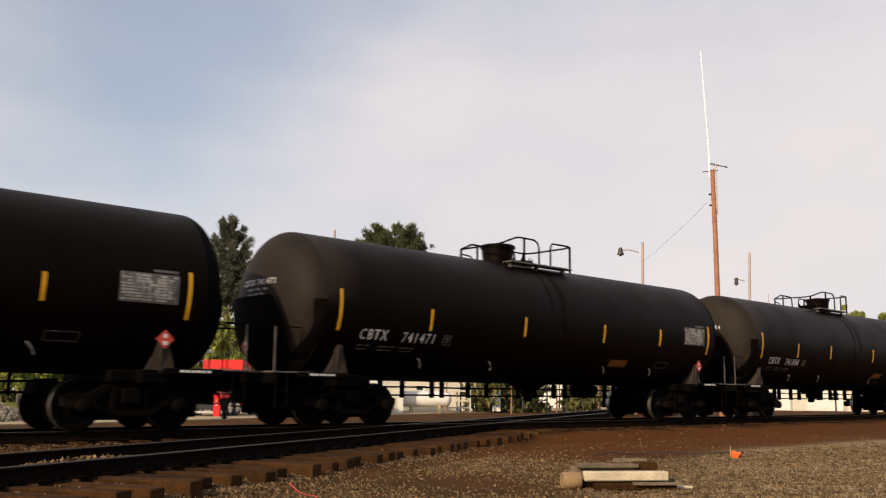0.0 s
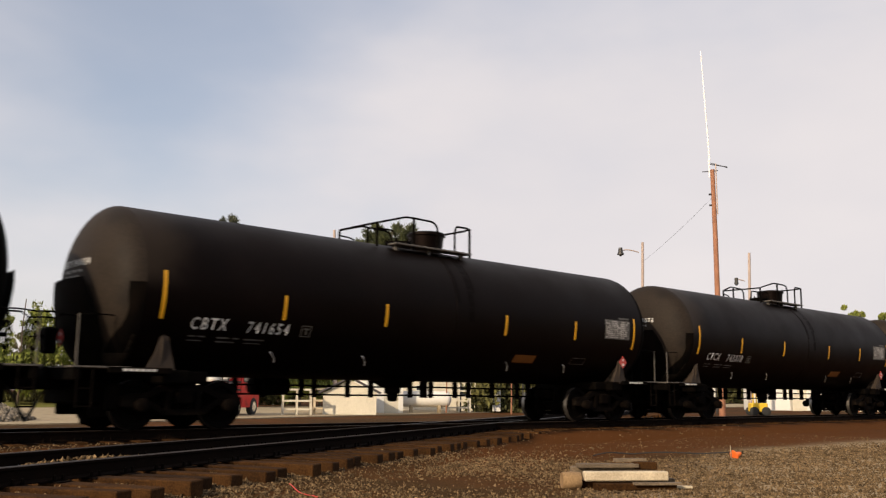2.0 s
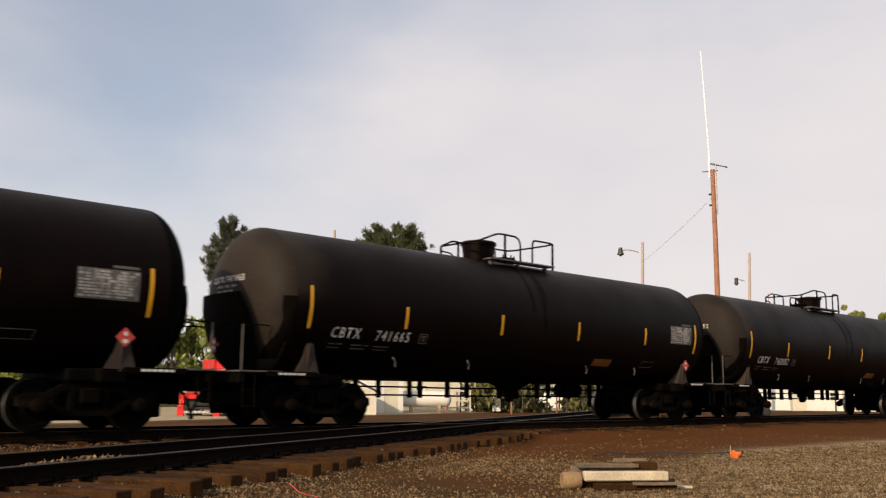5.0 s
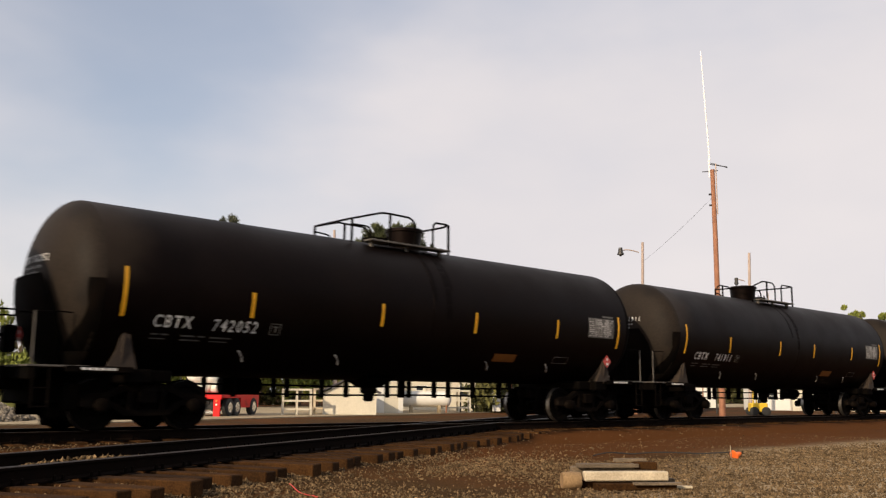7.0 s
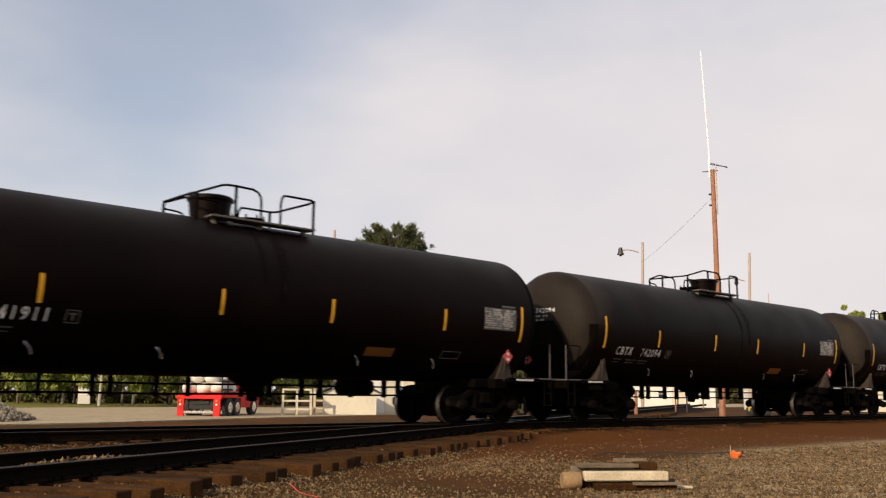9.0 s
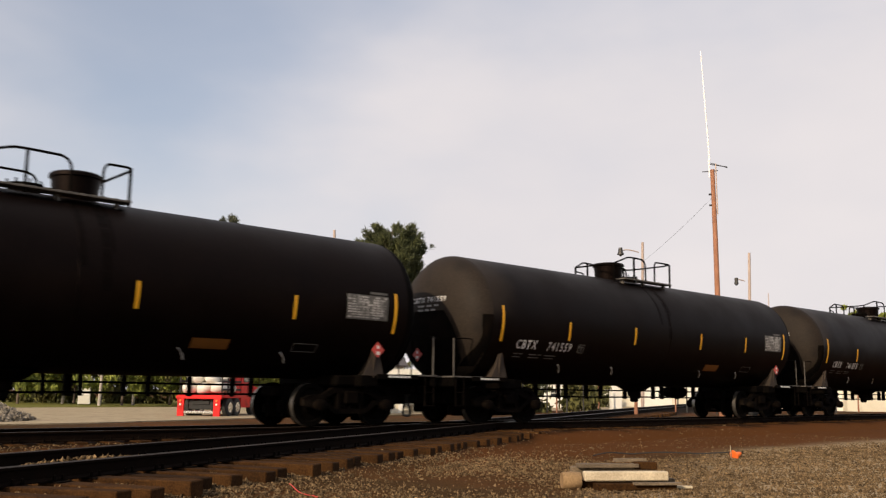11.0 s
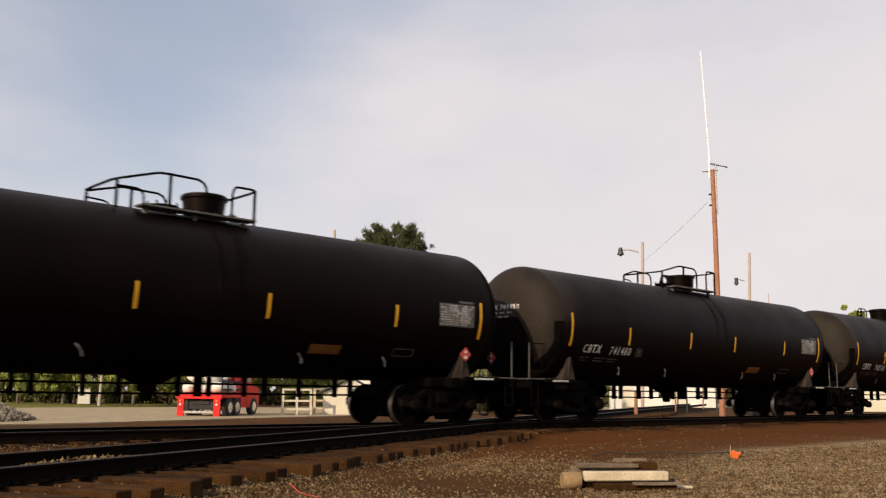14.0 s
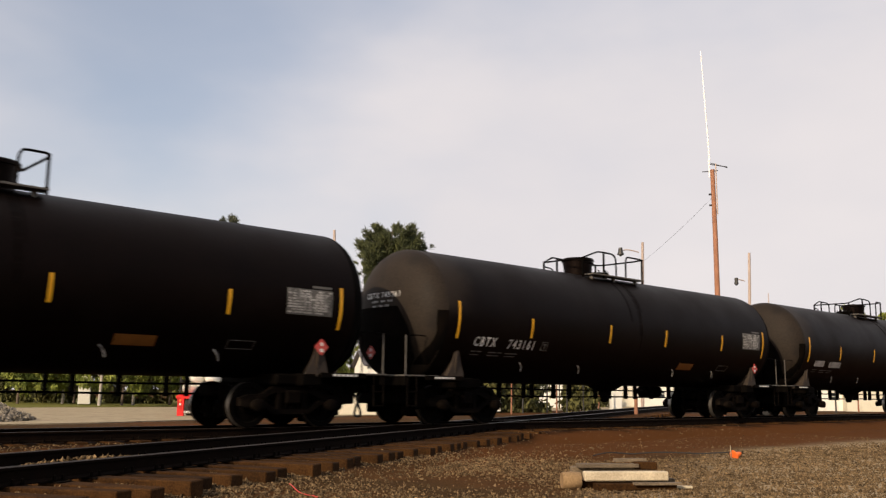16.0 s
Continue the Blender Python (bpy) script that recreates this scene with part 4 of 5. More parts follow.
mast = pole("radio_mast", "tall brown wooden pole carrying a white whip antenna", 50.38, 12.38, -0.6, 14.9, 0.19, POLEWOOD, (-0.04, 0.04))
lx, ly = -0.04, 0.04
bm = bmesh.new()
rod(bm, (lx * 0.96 - 0.14, ly * 0.96 + 0.13, 15.0), (lx * 0.97 - 0.16, ly * 0.97 + 0.15, 16.2), 0.05, seg=8)
rod(bm, (-0.16, 0.15, 16.1), (-0.40, 0.37, 23.4), 0.055, 0.03, seg=8)
part("whip_antenna", bm, ANTENNA, mast, "long white fibreglass whip antenna")
for (a, b, z) in ((-0.65, 0.35, 15.35), (-0.2, 0.95, 15.85)):
    bm = bmesh.new()
    rod(bm, (lx + a * 0.737, ly - a * 0.676, z), (lx + b * 0.737, ly - b * 0.676, z + (0.1 if b < 0.5 else -0.15)), 0.03, seg=6)
    part("cross_arm", bm, DARKMETAL, mast)
bm = bmesh.new()
rod(bm, (lx - 0.1, ly + 0.1, 15.95), (lx + 0.95 * 0.737, ly - 0.95 * 0.676, 15.65), 0.025, seg=6)
part("cross_arm", bm, DARKMETAL, mast)
bm = bmesh.new()
rod(bm, (lx * 0.9 + 0.15, ly * 0.9 - 0.15, 12.6), (lx + 0.15, ly - 0.15, 15.9), 0.04, seg=8)
part("conduit", bm, POLEGREY, mast)
for z in (13.9, 13.2):
    bm = bmesh.new()
    rod(bm, (lx * 0.85 - 0.22, ly * 0.85 + 0.2, z), (lx * 0.85 + 0.05, ly * 0.85 - 0.05, z), 0.06, seg=8)
    part("insulator", bm, DARKMETAL, mast)

lamp_a = pole("yard_light_pole", "pale wooden pole with a hooded yard light", 59.52, 24.61, -0.5, 12.75, 0.14, POLEGREY, (0.23, -0.22))
lamp_on(lamp_a, 12.6, (-0.95, 0.87), 0.2, 0.27)
lamp_b = pole("yard_light_pole", "pale wooden pole with a small hooded yard light", 75.02, 24.13, -0.5, 13.6, 0.16, POLEGREY, (0.37, -0.34))
lamp_on(lamp_b, 11.6, (-0.5, 0.47), 0.12, 0.2)
pole("utility_pole", "plain grey wooden utility pole", 47.99, 48.93, -0.6, 15.3, 0.16, POLEGREY, (-0.37, 0.34))
whip = pole("thin_antenna_mast", "slim grey antenna mast far behind the yard", 105.17, 37.69, -0.5, 13.4, 0.07, POLEGREY)
post = pole("brown_marker_post", "short brown wooden post beside the tracks", 37.24, 9.32, -0.5, 0.95, 0.1, POLEWOOD)


def cable(name, label, a, b, sag, r=0.012):
    bm = bmesh.new()
    a, b = Vector(a), Vector(b)
    tube(bm, [a.lerp(b, t) - Vector((0, 0, sag * 4 * t * (1 - t))) for t in np.linspace(0, 1, 14)], r, 5)
    tagged(part(name, bm, DARKMETAL, None, label), "", "cable")


cable("overhead_cable", "thin dark overhead cable slung between two poles", (50.35, 12.41, 13.2), (59.75, 24.40, 11.2), 0.15, 0.008)


# ---------------------------------------------------------------- trees
def leaf_mesh(name, clumps, per, size, mat, seed, flat=0.6, slim=0.42):
    """Small leaves or needle sprays gathered in clumps: (x, y, z, radius) each."""
    rnd = random.Random(seed)
    verts, faces = [], []
    for cx, cy, cz, cr in clumps:
        for _ in range(per):
            d = Vector((rnd.gauss(0, 1), rnd.gauss(0, 1), rnd.gauss(0, flat)))
            d = d.normalized() * cr * rnd.random() ** 0.45
            q = Euler((rnd.uniform(0, 6.3), rnd.uniform(0, 6.3), rnd.uniform(0, 6.3))).to_matrix()
            s = size * rnd.uniform(0.6, 1.4)
            n = len(verts)
            for a, b, c in ((-1, 0, 0), (0, -slim, 0.1), (1, 0, -0.05), (0, slim, 0.1)):
                v = q @ Vector((a * s, b * s, c * s)) + d
                verts.append((cx + v.x, cy + v.y, cz + v.z))
            faces.append((n, n + 1, n + 2, n + 3))
    me = bpy.data.meshes.new(name)
    me.from_pydata(verts, [], faces)
    me.materials.append(mat)
    return me


def tree(name, label, x, y, h, mat, bark, clumps, limbs, per, size, seed, trunk_r=0.25, slim=0.42):
    t = tagged(empty(name, pose(x, y, -0.6)), label, "tree")
    bm = bmesh.new()
    tube_taper(bm, [(0, 0, 0), (0.1, 0.05, h * 0.3), (-0.05, 0.1, h * 0.65), (0.05, 0, h * 0.96)], [trunk_r, trunk_r * 0.8, trunk_r * 0.5, 0.04])
    for a, b, r in limbs:
        mid = (Vector(a) + Vector(b)) / 2 + Vector((0, 0, -0.15))
        tube_taper(bm, [a, mid, b], [r, r * 0.7, 0.015])
    part("trunk", bm, bark, t)
    if clumps:
        crown = new("crown", leaf_mesh("crown", clumps, per, size, mat, seed, 0.6, slim))
        crown.parent = t
    return t


def tube_taper(bm, pts, rad, seg=8):
    rings = []
    for p, r in zip(pts, rad):
        rings.append([bm.verts.new((p[0] + r * math.cos(k * math.tau / seg), p[1] + r * math.sin(k * math.tau / seg), p[2])) for k in range(seg)])
    for a, b in zip(rings, rings[1:]):
        for k in range(seg):
            bm.faces.new((a[k], a[(k + 1) % seg], b[(k + 1) % seg], b[k]))


def needle_mesh(name, tufts, per, length, mat, seed):
    """Sprays of thin needles: (point, direction) each."""
    rnd = random.Random(seed)
    verts, faces = [], []
    for p, d in tufts:
        for _ in range(per):
            q = (d + Vector((rnd.gauss(0, 0.55), rnd.gauss(0, 0.55), rnd.gauss(0, 0.45)))).normalized()
            w = q.cross(Vector((rnd.gauss(0, 1), rnd.gauss(0, 1), rnd.gauss(0, 1)))).normalized() * length * rnd.uniform(0.07, 0.13)
            a = p + Vector((rnd.gauss(0, 0.1), rnd.gauss(0, 0.1), rnd.gauss(0, 0.1)))
            b = a + q * length * rnd.uniform(0.6, 1.3)
            n = len(verts)
            verts += [tuple(a - w), tuple(a + w), tuple(b + w * 0.4), tuple(b - w * 0.4)]
            faces.append((n, n + 1, n + 2, n + 3))
    me = bpy.data.meshes.new(name)
    me.from_pydata(verts, [], faces)
    me.materials.append(mat)
    return me


def conifer(name, label, x, y, h, profile, boughs, mat, seed, upsweep, per=26, length=0.42):
    """A pine whose boughs bend outwards and up; profile: (metres below the top, reach)."""
    rnd = random.Random(seed)
    t = tagged(empty(name, pose(x, y, -0.6)), label, "tree")
    bm = bmesh.new()
    tube_taper(bm, [(0, 0, 0), (0.1, 0.05, h * 0.3), (-0.05, 0.1, h * 0.65), (0.02, 0, h * 0.97)], [0.3, 0.25, 0.17, 0.04])
    deep = profile[-1][0]
    tufts = []
    for i in range(boughs):
        drop = deep * ((i + rnd.random()) / boughs) ** 0.9
        reach = float(np.interp(drop, [a for a, _ in profile], [b for _, b in profile])) * rnd.uniform(0.72, 1.08)
        a = i * 2.4 + rnd.uniform(-0.5, 0.5)
        out = Vector((math.cos(a), math.sin(a), 0))
        rise = reach * upsweep * rnd.uniform(0.7, 1.2)
        tip = out * reach + Vector((0, 0, h - drop))
        root = Vector((0, 0, max(h * 0.2, h - drop - rise - 0.5)))
        bend = root.lerp(tip, 0.55) - Vector((0, 0, rise * 0.28))
        tube_taper(bm, [tuple(root), tuple(bend), tuple(tip)], [0.07, 0.045, 0.012], 5)
        n = 5 + int(reach * 3.2)
        for k in range(n):
            f = 0.3 + 0.7 * (k + 1) / n
            p = root.lerp(bend, f / 0.55) if f < 0.55 else bend.lerp(tip, (f - 0.55) / 0.45)
            for _ in range(3):
                side = Vector((rnd.gauss(0, 0.2), rnd.gauss(0, 0.2), rnd.gauss(0, 0.12))) * (0.7 + 0.5 * reach * 0.4)
                tufts.append((p + side, (out * 0.45 + Vector((0, 0, 0.75)) + side).normalized()))
    part("trunk", bm, BARK, t)
    crown = new("crown", needle_mesh("crown", tufts, per, length, mat, seed))
    crown.parent = t
    return t


def leafy(name, label, x, y, h, w, seed, mat=SPRING, per=30, size=0.2):
    rnd = random.Random(seed)
    clumps, limbs = [], []
    for i in range(26):
        a, r, z = rnd.uniform(0, math.tau), w * math.sqrt(rnd.random()), h * rnd.uniform(0.22, 0.92)
        r *= math.sin(math.pi * min(1, 0.25 + 0.75 * z / h)) ** 0.6 + 0.25
        tip = (r * math.cos(a), r * math.sin(a), z)
        limbs.append(((0, 0, z * 0.55), tip, 0.05))
        for _ in range(9):
            clumps.append((tip[0] + rnd.gauss(0, 0.12 * w), tip[1] + rnd.gauss(0, 0.12 * w), z + rnd.gauss(0, 0.06 * h), rnd.uniform(0.25, 0.55)))
    return tree(name, label, x, y, h, mat, BARK, clumps, limbs, per, size, seed, 0.12)


def bare_tree(x, y, h, seed):
    rnd = random.Random(seed)
    limbs, clumps = [], []
    for _ in range(70):
        z = h * rnd.uniform(0.25, 0.85)
        a, r = rnd.uniform(0, math.tau), rnd.uniform(0.12, 0.3) * h * (1.1 - z / h)
        tip = (r * math.cos(a), r * math.sin(a), z + r * rnd.uniform(0.8, 1.6))
        limbs.append(((0, 0, z), tip, 0.04))
        for _ in range(3):
            s = rnd.uniform(0.4, 0.9)
            p = Vector((0, 0, z)).lerp(Vector(tip), s)
            limbs.append((tuple(p), (p.x + rnd.gauss(0, 0.5), p.y + rnd.gauss(0, 0.5), p.z + rnd.uniform(0.3, 1.0)), 0.02))
    return tree("bare_tree", "pale leafless tree at the yard's edge", x, y, h, None, PALEBARK, [], limbs, 0, 0, seed, 0.14)


conifer("spruce", "ragged grey-green conifer with upswept branches", 48.2, 69.4, 19.9, [(0, 0.25), (0.8, 1.1), (2.0, 1.9), (3.2, 2.6), (4.6, 2.4), (6.5, 2.0), (9, 1.6)], 44, NEEDLE2, 3, 0.95, 20, 0.4)
conifer("pine_tree", "dark green pine tree with a dense bristly crown", 57.9, 53.6, 18.25, [(0, 1.2), (0.4, 2.2), (1.3, 3.0), (2.4, 3.3), (3.4, 3.5), (4.4, 2.6), (8, 2.2)], 84, NEEDLE, 7, 0.7, 22, 0.44)
for k, (x, y, h, w) in enumerate(((25.60, 62.62, 9.2, 3.2), (30.97, 64.56, 7.0, 3.0), (30.70, 53.81, 6.5, 2.6), (36.29, 56.92, 8.0, 3.0), (35.64, 46.52, 8.4, 2.6), (39.71, 48.29, 7.2, 2.4),
                                  (46.82, 52.76, 12.2, 2.6), (59.02, 59.43, 10.5, 3.0), (49.30, 53.22, 8.0, 2.4))):
    leafy("spring_tree", "small tree in fresh yellow-green spring leaf", x, y, h, w, 20 + k)
for k, (x, y, h) in enumerate(((28.56, 53.02, 9.0), (32.23, 55.16, 9.6), (29.48, 63.17, 9.0), (66.01, 53.02, 11.5))):
    bare_tree(x, y, h, 40 + k)
leafy("far_tree", "distant yellow-green tree behind the train", 144.31, 43.00, 15.2, 3.6, 61, SPRING, 110, 0.3)
leafy("far_tree", "distant grey-green tree behind the train", 157.36, 44.76, 14.5, 3.4, 62, SPRING, 110, 0.3)


def hedge(name, label, pts, h, seed, mat):
    rnd = random.Random(seed)
    clumps = []
    for (x0, y0), (x1, y1) in zip(pts, pts[1:]):
        n = int(math.hypot(x1 - x0, y1 - y0) * 26)
        for _ in range(n):
            t = rnd.random()
            clumps.append((x0 + (x1 - x0) * t + rnd.gauss(0, 0.5), y0 + (y1 - y0) * t + rnd.gauss(0, 0.5), -0.4 + h * rnd.random() * (0.8 + 0.35 * math.sin(t * 40 + seed)), rnd.uniform(0.3, 0.6)))
    tagged(new(name, leaf_mesh(name, clumps, 22, 0.26, mat, seed, 0.8)), label, "hedge", kind="stuff")


hedge("hedge", "dull green spring hedge beyond the grass", [(22.32, 75.25), (39.85, 61.91), (50.95, 59.96)], 5.2, 1, HEDGE)
hedge("far_woods", "distant low spring woods beyond the yard", [(67.89, 85.65), (99.94, 76.85), (147.84, 67.25), (210.47, 51.00)], 5.0, 2, HEDGE)


def blocking_woods():
    """Unseen woods behind the standpoint, added to keep low sky off the tanks' near flank."""
    rnd, clumps = random.Random(15), []
    for _ in range(900):
        x = rnd.uniform(-12, 170)
        clumps.append((x, -44 - 0.05 * x + rnd.gauss(0, 2.0), -0.5 + 13 * rnd.random() * (0.75 + 0.25 * math.sin(x * 0.31)), rnd.uniform(1.2, 2.2)))
    tagged(new("woods_south", leaf_mesh("woods_south", clumps, 26, 0.9, HEDGE, 15, 0.8)), "unseen woods added to block low sky light", "woods", kind="stuff")


blocking_woods()


# ---------------------------------------------------------------- yard buildings
def building(name, label, x, y, rz, w, d, h, rise, wall, roof, openings, base=-0.6):
    """A gabled building whose front faces -y before turning. openings: (kind, centre, sill, width, height) on the front."""
    b = tagged(empty(name, pose(x, y, base, 0, 0, rz)), label, "building")
    t = 0.15
    xs = sorted({-w / 2, w / 2} | {c + s * ww / 2 for _, c, _, ww, _ in openings for s in (-1, 1)})
    bm = bmesh.new()
    for x0, x1 in zip(xs, xs[1:]):
        gap = [o for o in openings if o[1] - o[3] / 2 <= x0 + 1e-6 and x1 <= o[1] + o[3] / 2 + 1e-6]
        if gap:
            _, _, s, _, hh = gap[0]
            if s > 0.01:
                box(bm, ((x0 + x1) / 2, t / 2, s / 2), (x1 - x0, t, s))
            if s + hh < h:
                box(bm, ((x0 + x1) / 2, t / 2, (s + hh + h) / 2), (x1 - x0, t, h - s - hh))
        else:
            box(bm, ((x0 + x1) / 2, t / 2, h / 2), (x1 - x0, t, h))
    part("front_wall", bm, wall, b)
    for sx in (-1, 1):
        bm = bmesh.new()
        plate(bm, [(t, 0), (d - t, 0), (d - t, h), (d / 2, h + rise * (1 - 2 * t / d)), (t, h)] if rise else [(t, 0), (d - t, 0), (d - t, h), (t, h)], t, pose(sx * (w / 2 - t / 2), 0, 0, 90, 0, 90))
        part("side_wall", normals(bm), wall, b)
    bm = bmesh.new()
    box(bm, (0, d - t / 2, h / 2), (w, t, h))
    part("back_wall", bm, wall, b)
    for s in (-1, 1):
        bm = bmesh.new()
        o = 0.25
        run = d / 2 + o
        a = math.atan2(rise, d / 2)
        box(bm, (0, 0, 0), (w + 2 * o, run / math.cos(a), 0.1), 0.01, pose(0, d / 2 + s * run / 2, h + rise / 2 + 0.07 - math.tan(a) * o / 2, math.degrees(a) * -s, 0, 0))
        part("roof_slope", bm, roof, b)
    for kind, c, s, ww, hh in openings:
        bm = bmesh.new()
        if kind == "door":
            box(bm, (c, 0.08, s + hh / 2), (ww, 0.05, hh), 0.005)
            part("door", bm, CREAM, b)
            continue
        f = 0.06
        for fx in (-1, 1):
            box(bm, (c + fx * (ww / 2 - f / 2), 0.06, s + hh / 2), (f, 0.1, hh))
        for fz in (f / 2, hh - f / 2, hh / 2):
            box(bm, (c, 0.06, s + fz), (ww - 2 * f, 0.08, f))
        win = part("window", bm, WHITEWALL, b)
        bm = bmesh.new()
        box(bm, (c, 0.09, s + hh / 2), (ww - f, 0.02, hh - f))
        part("pane", bm, GLASS, win)
    return b


building("shed", "small cream gabled yard shed with a dark roof", 33.14, 24.47, 53, 2.6, 3.0, 1.35, 0.75, CREAM, ROOF, [])
building("white_garage", "bright white clapboard yard garage", 35.90, 27.04, -28, 2.3, 5.0, 3.0, 0.9, WHITEWALL, ROOF, [("door", 0.4, 0, 0.9, 2.0)])
building("cream_workshop", "low cream yard workshop with a pale roof", 45.14, 32.31, -34, 5.6, 5.0, 2.4, 0.6, CREAM, CREAM, [("window", -1.2, 1.1, 0.9, 0.8), ("door", 0.6, 0, 1.0, 2.0), ("window", 2.0, 1.1, 0.9, 0.8)])
building("office_building", "low white yard office with dark windows", 65.13, 40.08, -38, 4.4, 6.0, 2.6, 0.7, WHITEWALL, ROOF, [("window", -1.4, 1.0, 0.8, 0.9), ("window", 0.0, 1.0, 0.8, 0.9), ("window", 1.4, 1.0, 0.8, 0.9)])
building("warehouse", "long white warehouse behind the yard", 84.53, 40.14, -42, 12.5, 9.0, 2.6, 0.9, WHITEWALL, ROOF,
         [("window", -5, 1.1, 0.8, 0.8), ("door", -3.4, 0, 1.6, 2.1), ("window", -1.8, 1.1, 0.8, 0.8), ("window", 0.4, 1.1, 0.8, 0.8), ("door", 2.4, 0, 1.8, 2.1), ("window", 4.6, 1.1, 0.8, 0.8)])
for k, (x, y) in enumerate(((51.89, 31.61), (61.03, 34.22), (58.66, 28.14), (73.82, 30.72), (71.97, 26.93), (74.57, 16.29), (82.08, 17.65))):
    pole("yard_post", "slim dark steel post in the yard", x, y, -0.56, 1.3 + 0.5 * (k % 3), 0.07, DARKMETAL if k % 2 else POLEWOOD)
hedge("yard_shrubs", "low dull shrubs between the yard buildings", [(63.17, 45.99), (68.36, 46.73)], 2.4, 5, HEDGE)
hedge("yard_shrubs", "low dull shrubs beside the warehouse", [(72.81, 42.65), (77.19, 41.37)], 2.2, 6, HEDGE)
hedge("yard_shrubs", "dark low shrubs before the warehouse", [(44.28, 27.36), (47.32, 27.31), (50.47, 27.17)], 2.6, 11, HEDGE)
hedge("yard_shrubs", "dark low shrubs beside the yard posts", [(52.14, 25.64), (53.35, 24.52)], 2.0, 12, HEDGE)
for k, (x, y) in enumerate([(39.96, 25.83), (42.73, 27.41), (45.5, 28.99), (43.02, 23.01), (45.81, 24.58), (49.32, 25.47), (45.15, 21.05), (47.99, 22.57), (51.2, 23.74), (50.74, 15.9), (53.92, 17.1), (58.13, 17.36), (53.06, 13.77)]):
    pole("yard_post", "slim dark steel post in the yard", x, y, -0.56, 1.5 + 0.6 * (k % 3), 0.055, DARKMETAL if k % 3 else POLEWOOD)
building("site_trailer", "white site trailer beside the yard road", 85.06, 23.16, -48, 11.5, 3.0, 2.35, 0.25, WHITEWALL, WHITEWALL, [("window", -3.8, 1.0, 0.9, 0.8), ("door", -1.0, 0, 0.9, 2.0), ("window", 2.0, 1.0, 0.9, 0.8)])
building("storage_shed", "cream storage shed beside the yard road", 87.72, 17.97, -50, 6.0, 3.0, 2.4, 0.3, CREAM, CREAM, [("door", -1.5, 0, 1.2, 2.0), ("window", 1.4, 1.1, 0.8, 0.7)])


def storage_tank():
    t = tagged(empty("propane_tank", pose(39.07, 26.88, -0.6, 0, 0, -38)), "white horizontal propane tank on two saddles", "tank")
    bm = bmesh.new()
    prof = [(-1.35 - 0.35 * math.sin(a), max(0.001, 0.5 * math.cos(a))) for a in np.linspace(math.pi / 2, 0, 8)] + [(1.35 + 0.35 * math.sin(a), max(0.001, 0.5 * math.cos(a))) for a in np.linspace(0, math.pi / 2, 8)]
    lathe(bm, prof, 28, "x", pose(0, 0, 0.95), cap=False)
    part("vessel", normals(bm), WHITEWALL, t, smooth=True)
    for x in (-0.9, 0.9):
        bm = bmesh.new()
        box(bm, (x, 0, 0.28), (0.2, 0.8, 0.56), 0.02)
        part("saddle", bm, CONCRETE, t)
    bm = bmesh.new()
    lathe(bm, [(1.4, 0.16), (1.62, 0.16), (1.68, 0.1)], 14, "z")
    part("valve_dome", normals(bm), CREAM, t, smooth=True)


storage_tank()


def rack(x, y, rz, w, h, label, mat):
    r = tagged(empty("storage_rack", pose(x, y, -0.56, 0, 0, rz)), label, "rack")
    for sx in (-1, 0, 1):
        for sy in (0, 0.7):
            bm = bmesh.new()
            box(bm, (sx * w / 2, sy, h / 2), (0.1, 0.1, h), 0.01)
            part("upright", bm, mat, r)
    for z in (0.35, 0.8, h - 0.05):
        bm = bmesh.new()
        box(bm, (0, -0.06, z), (w + 0.1, 0.02, 0.1), 0.004)
        box(bm, (0, 0.35, z - 0.03), (w, 0.68, 0.04), 0.004)
        part("shelf", bm, mat, r)


rack(27.92, 24.75, -30, 1.5, 1.45, "pale open steel storage rack in the yard", CREAM)
rack(30.82, 26.21, -30, 1.2, 1.5, "pale wooden open rack beside a shed", WOOD)
rack(42.07, 26.88, -34, 1.5, 1.5, "pale open rack beside the workshop", CREAM)


def cabinet(name, x, y, rz, w, d, h, mat, label):
    c = tagged(empty(name, pose(x, y, -0.56, 0, 0, rz)), label, "cabinet")
    bm = bmesh.new()
    box(bm, (0, 0, h / 2 + 0.05), (w, d, h - 0.1), 0.02)
    part("body", bm, mat, c)
    bm = bmesh.new()
    box(bm, (0, 0, h), (w + 0.08, d + 0.08, 0.06), 0.01)
    part("cap", bm, mat, c)
    bm = bmesh.new()
    box(bm, (0, -d / 2 - 0.012, h / 2 + 0.05), (w * 0.86, 0.02, h * 0.8), 0.004)
    part("door", bm, mat, c)


cabinet("utility_cabinet", 29.66, 58.88, -22, 0.95, 0.6, 2.35, WHITEWALL, "tall pale utility cabinet at the grass edge")
cabinet("meter_cabinet", 45.35, 26.62, -36, 0.55, 0.4, 1.6, WHITEWALL, "narrow white meter cabinet in the yard")
cabinet("equipment_box", 62.14, 29.08, -40, 0.9, 0.7, 1.7, WHITEWALL, "white equipment box in the yard")
cabinet("equipment_box", 76.09, 20.40, -46, 0.8, 0.7, 1.5, CREAM, "cream equipment box in the yard")


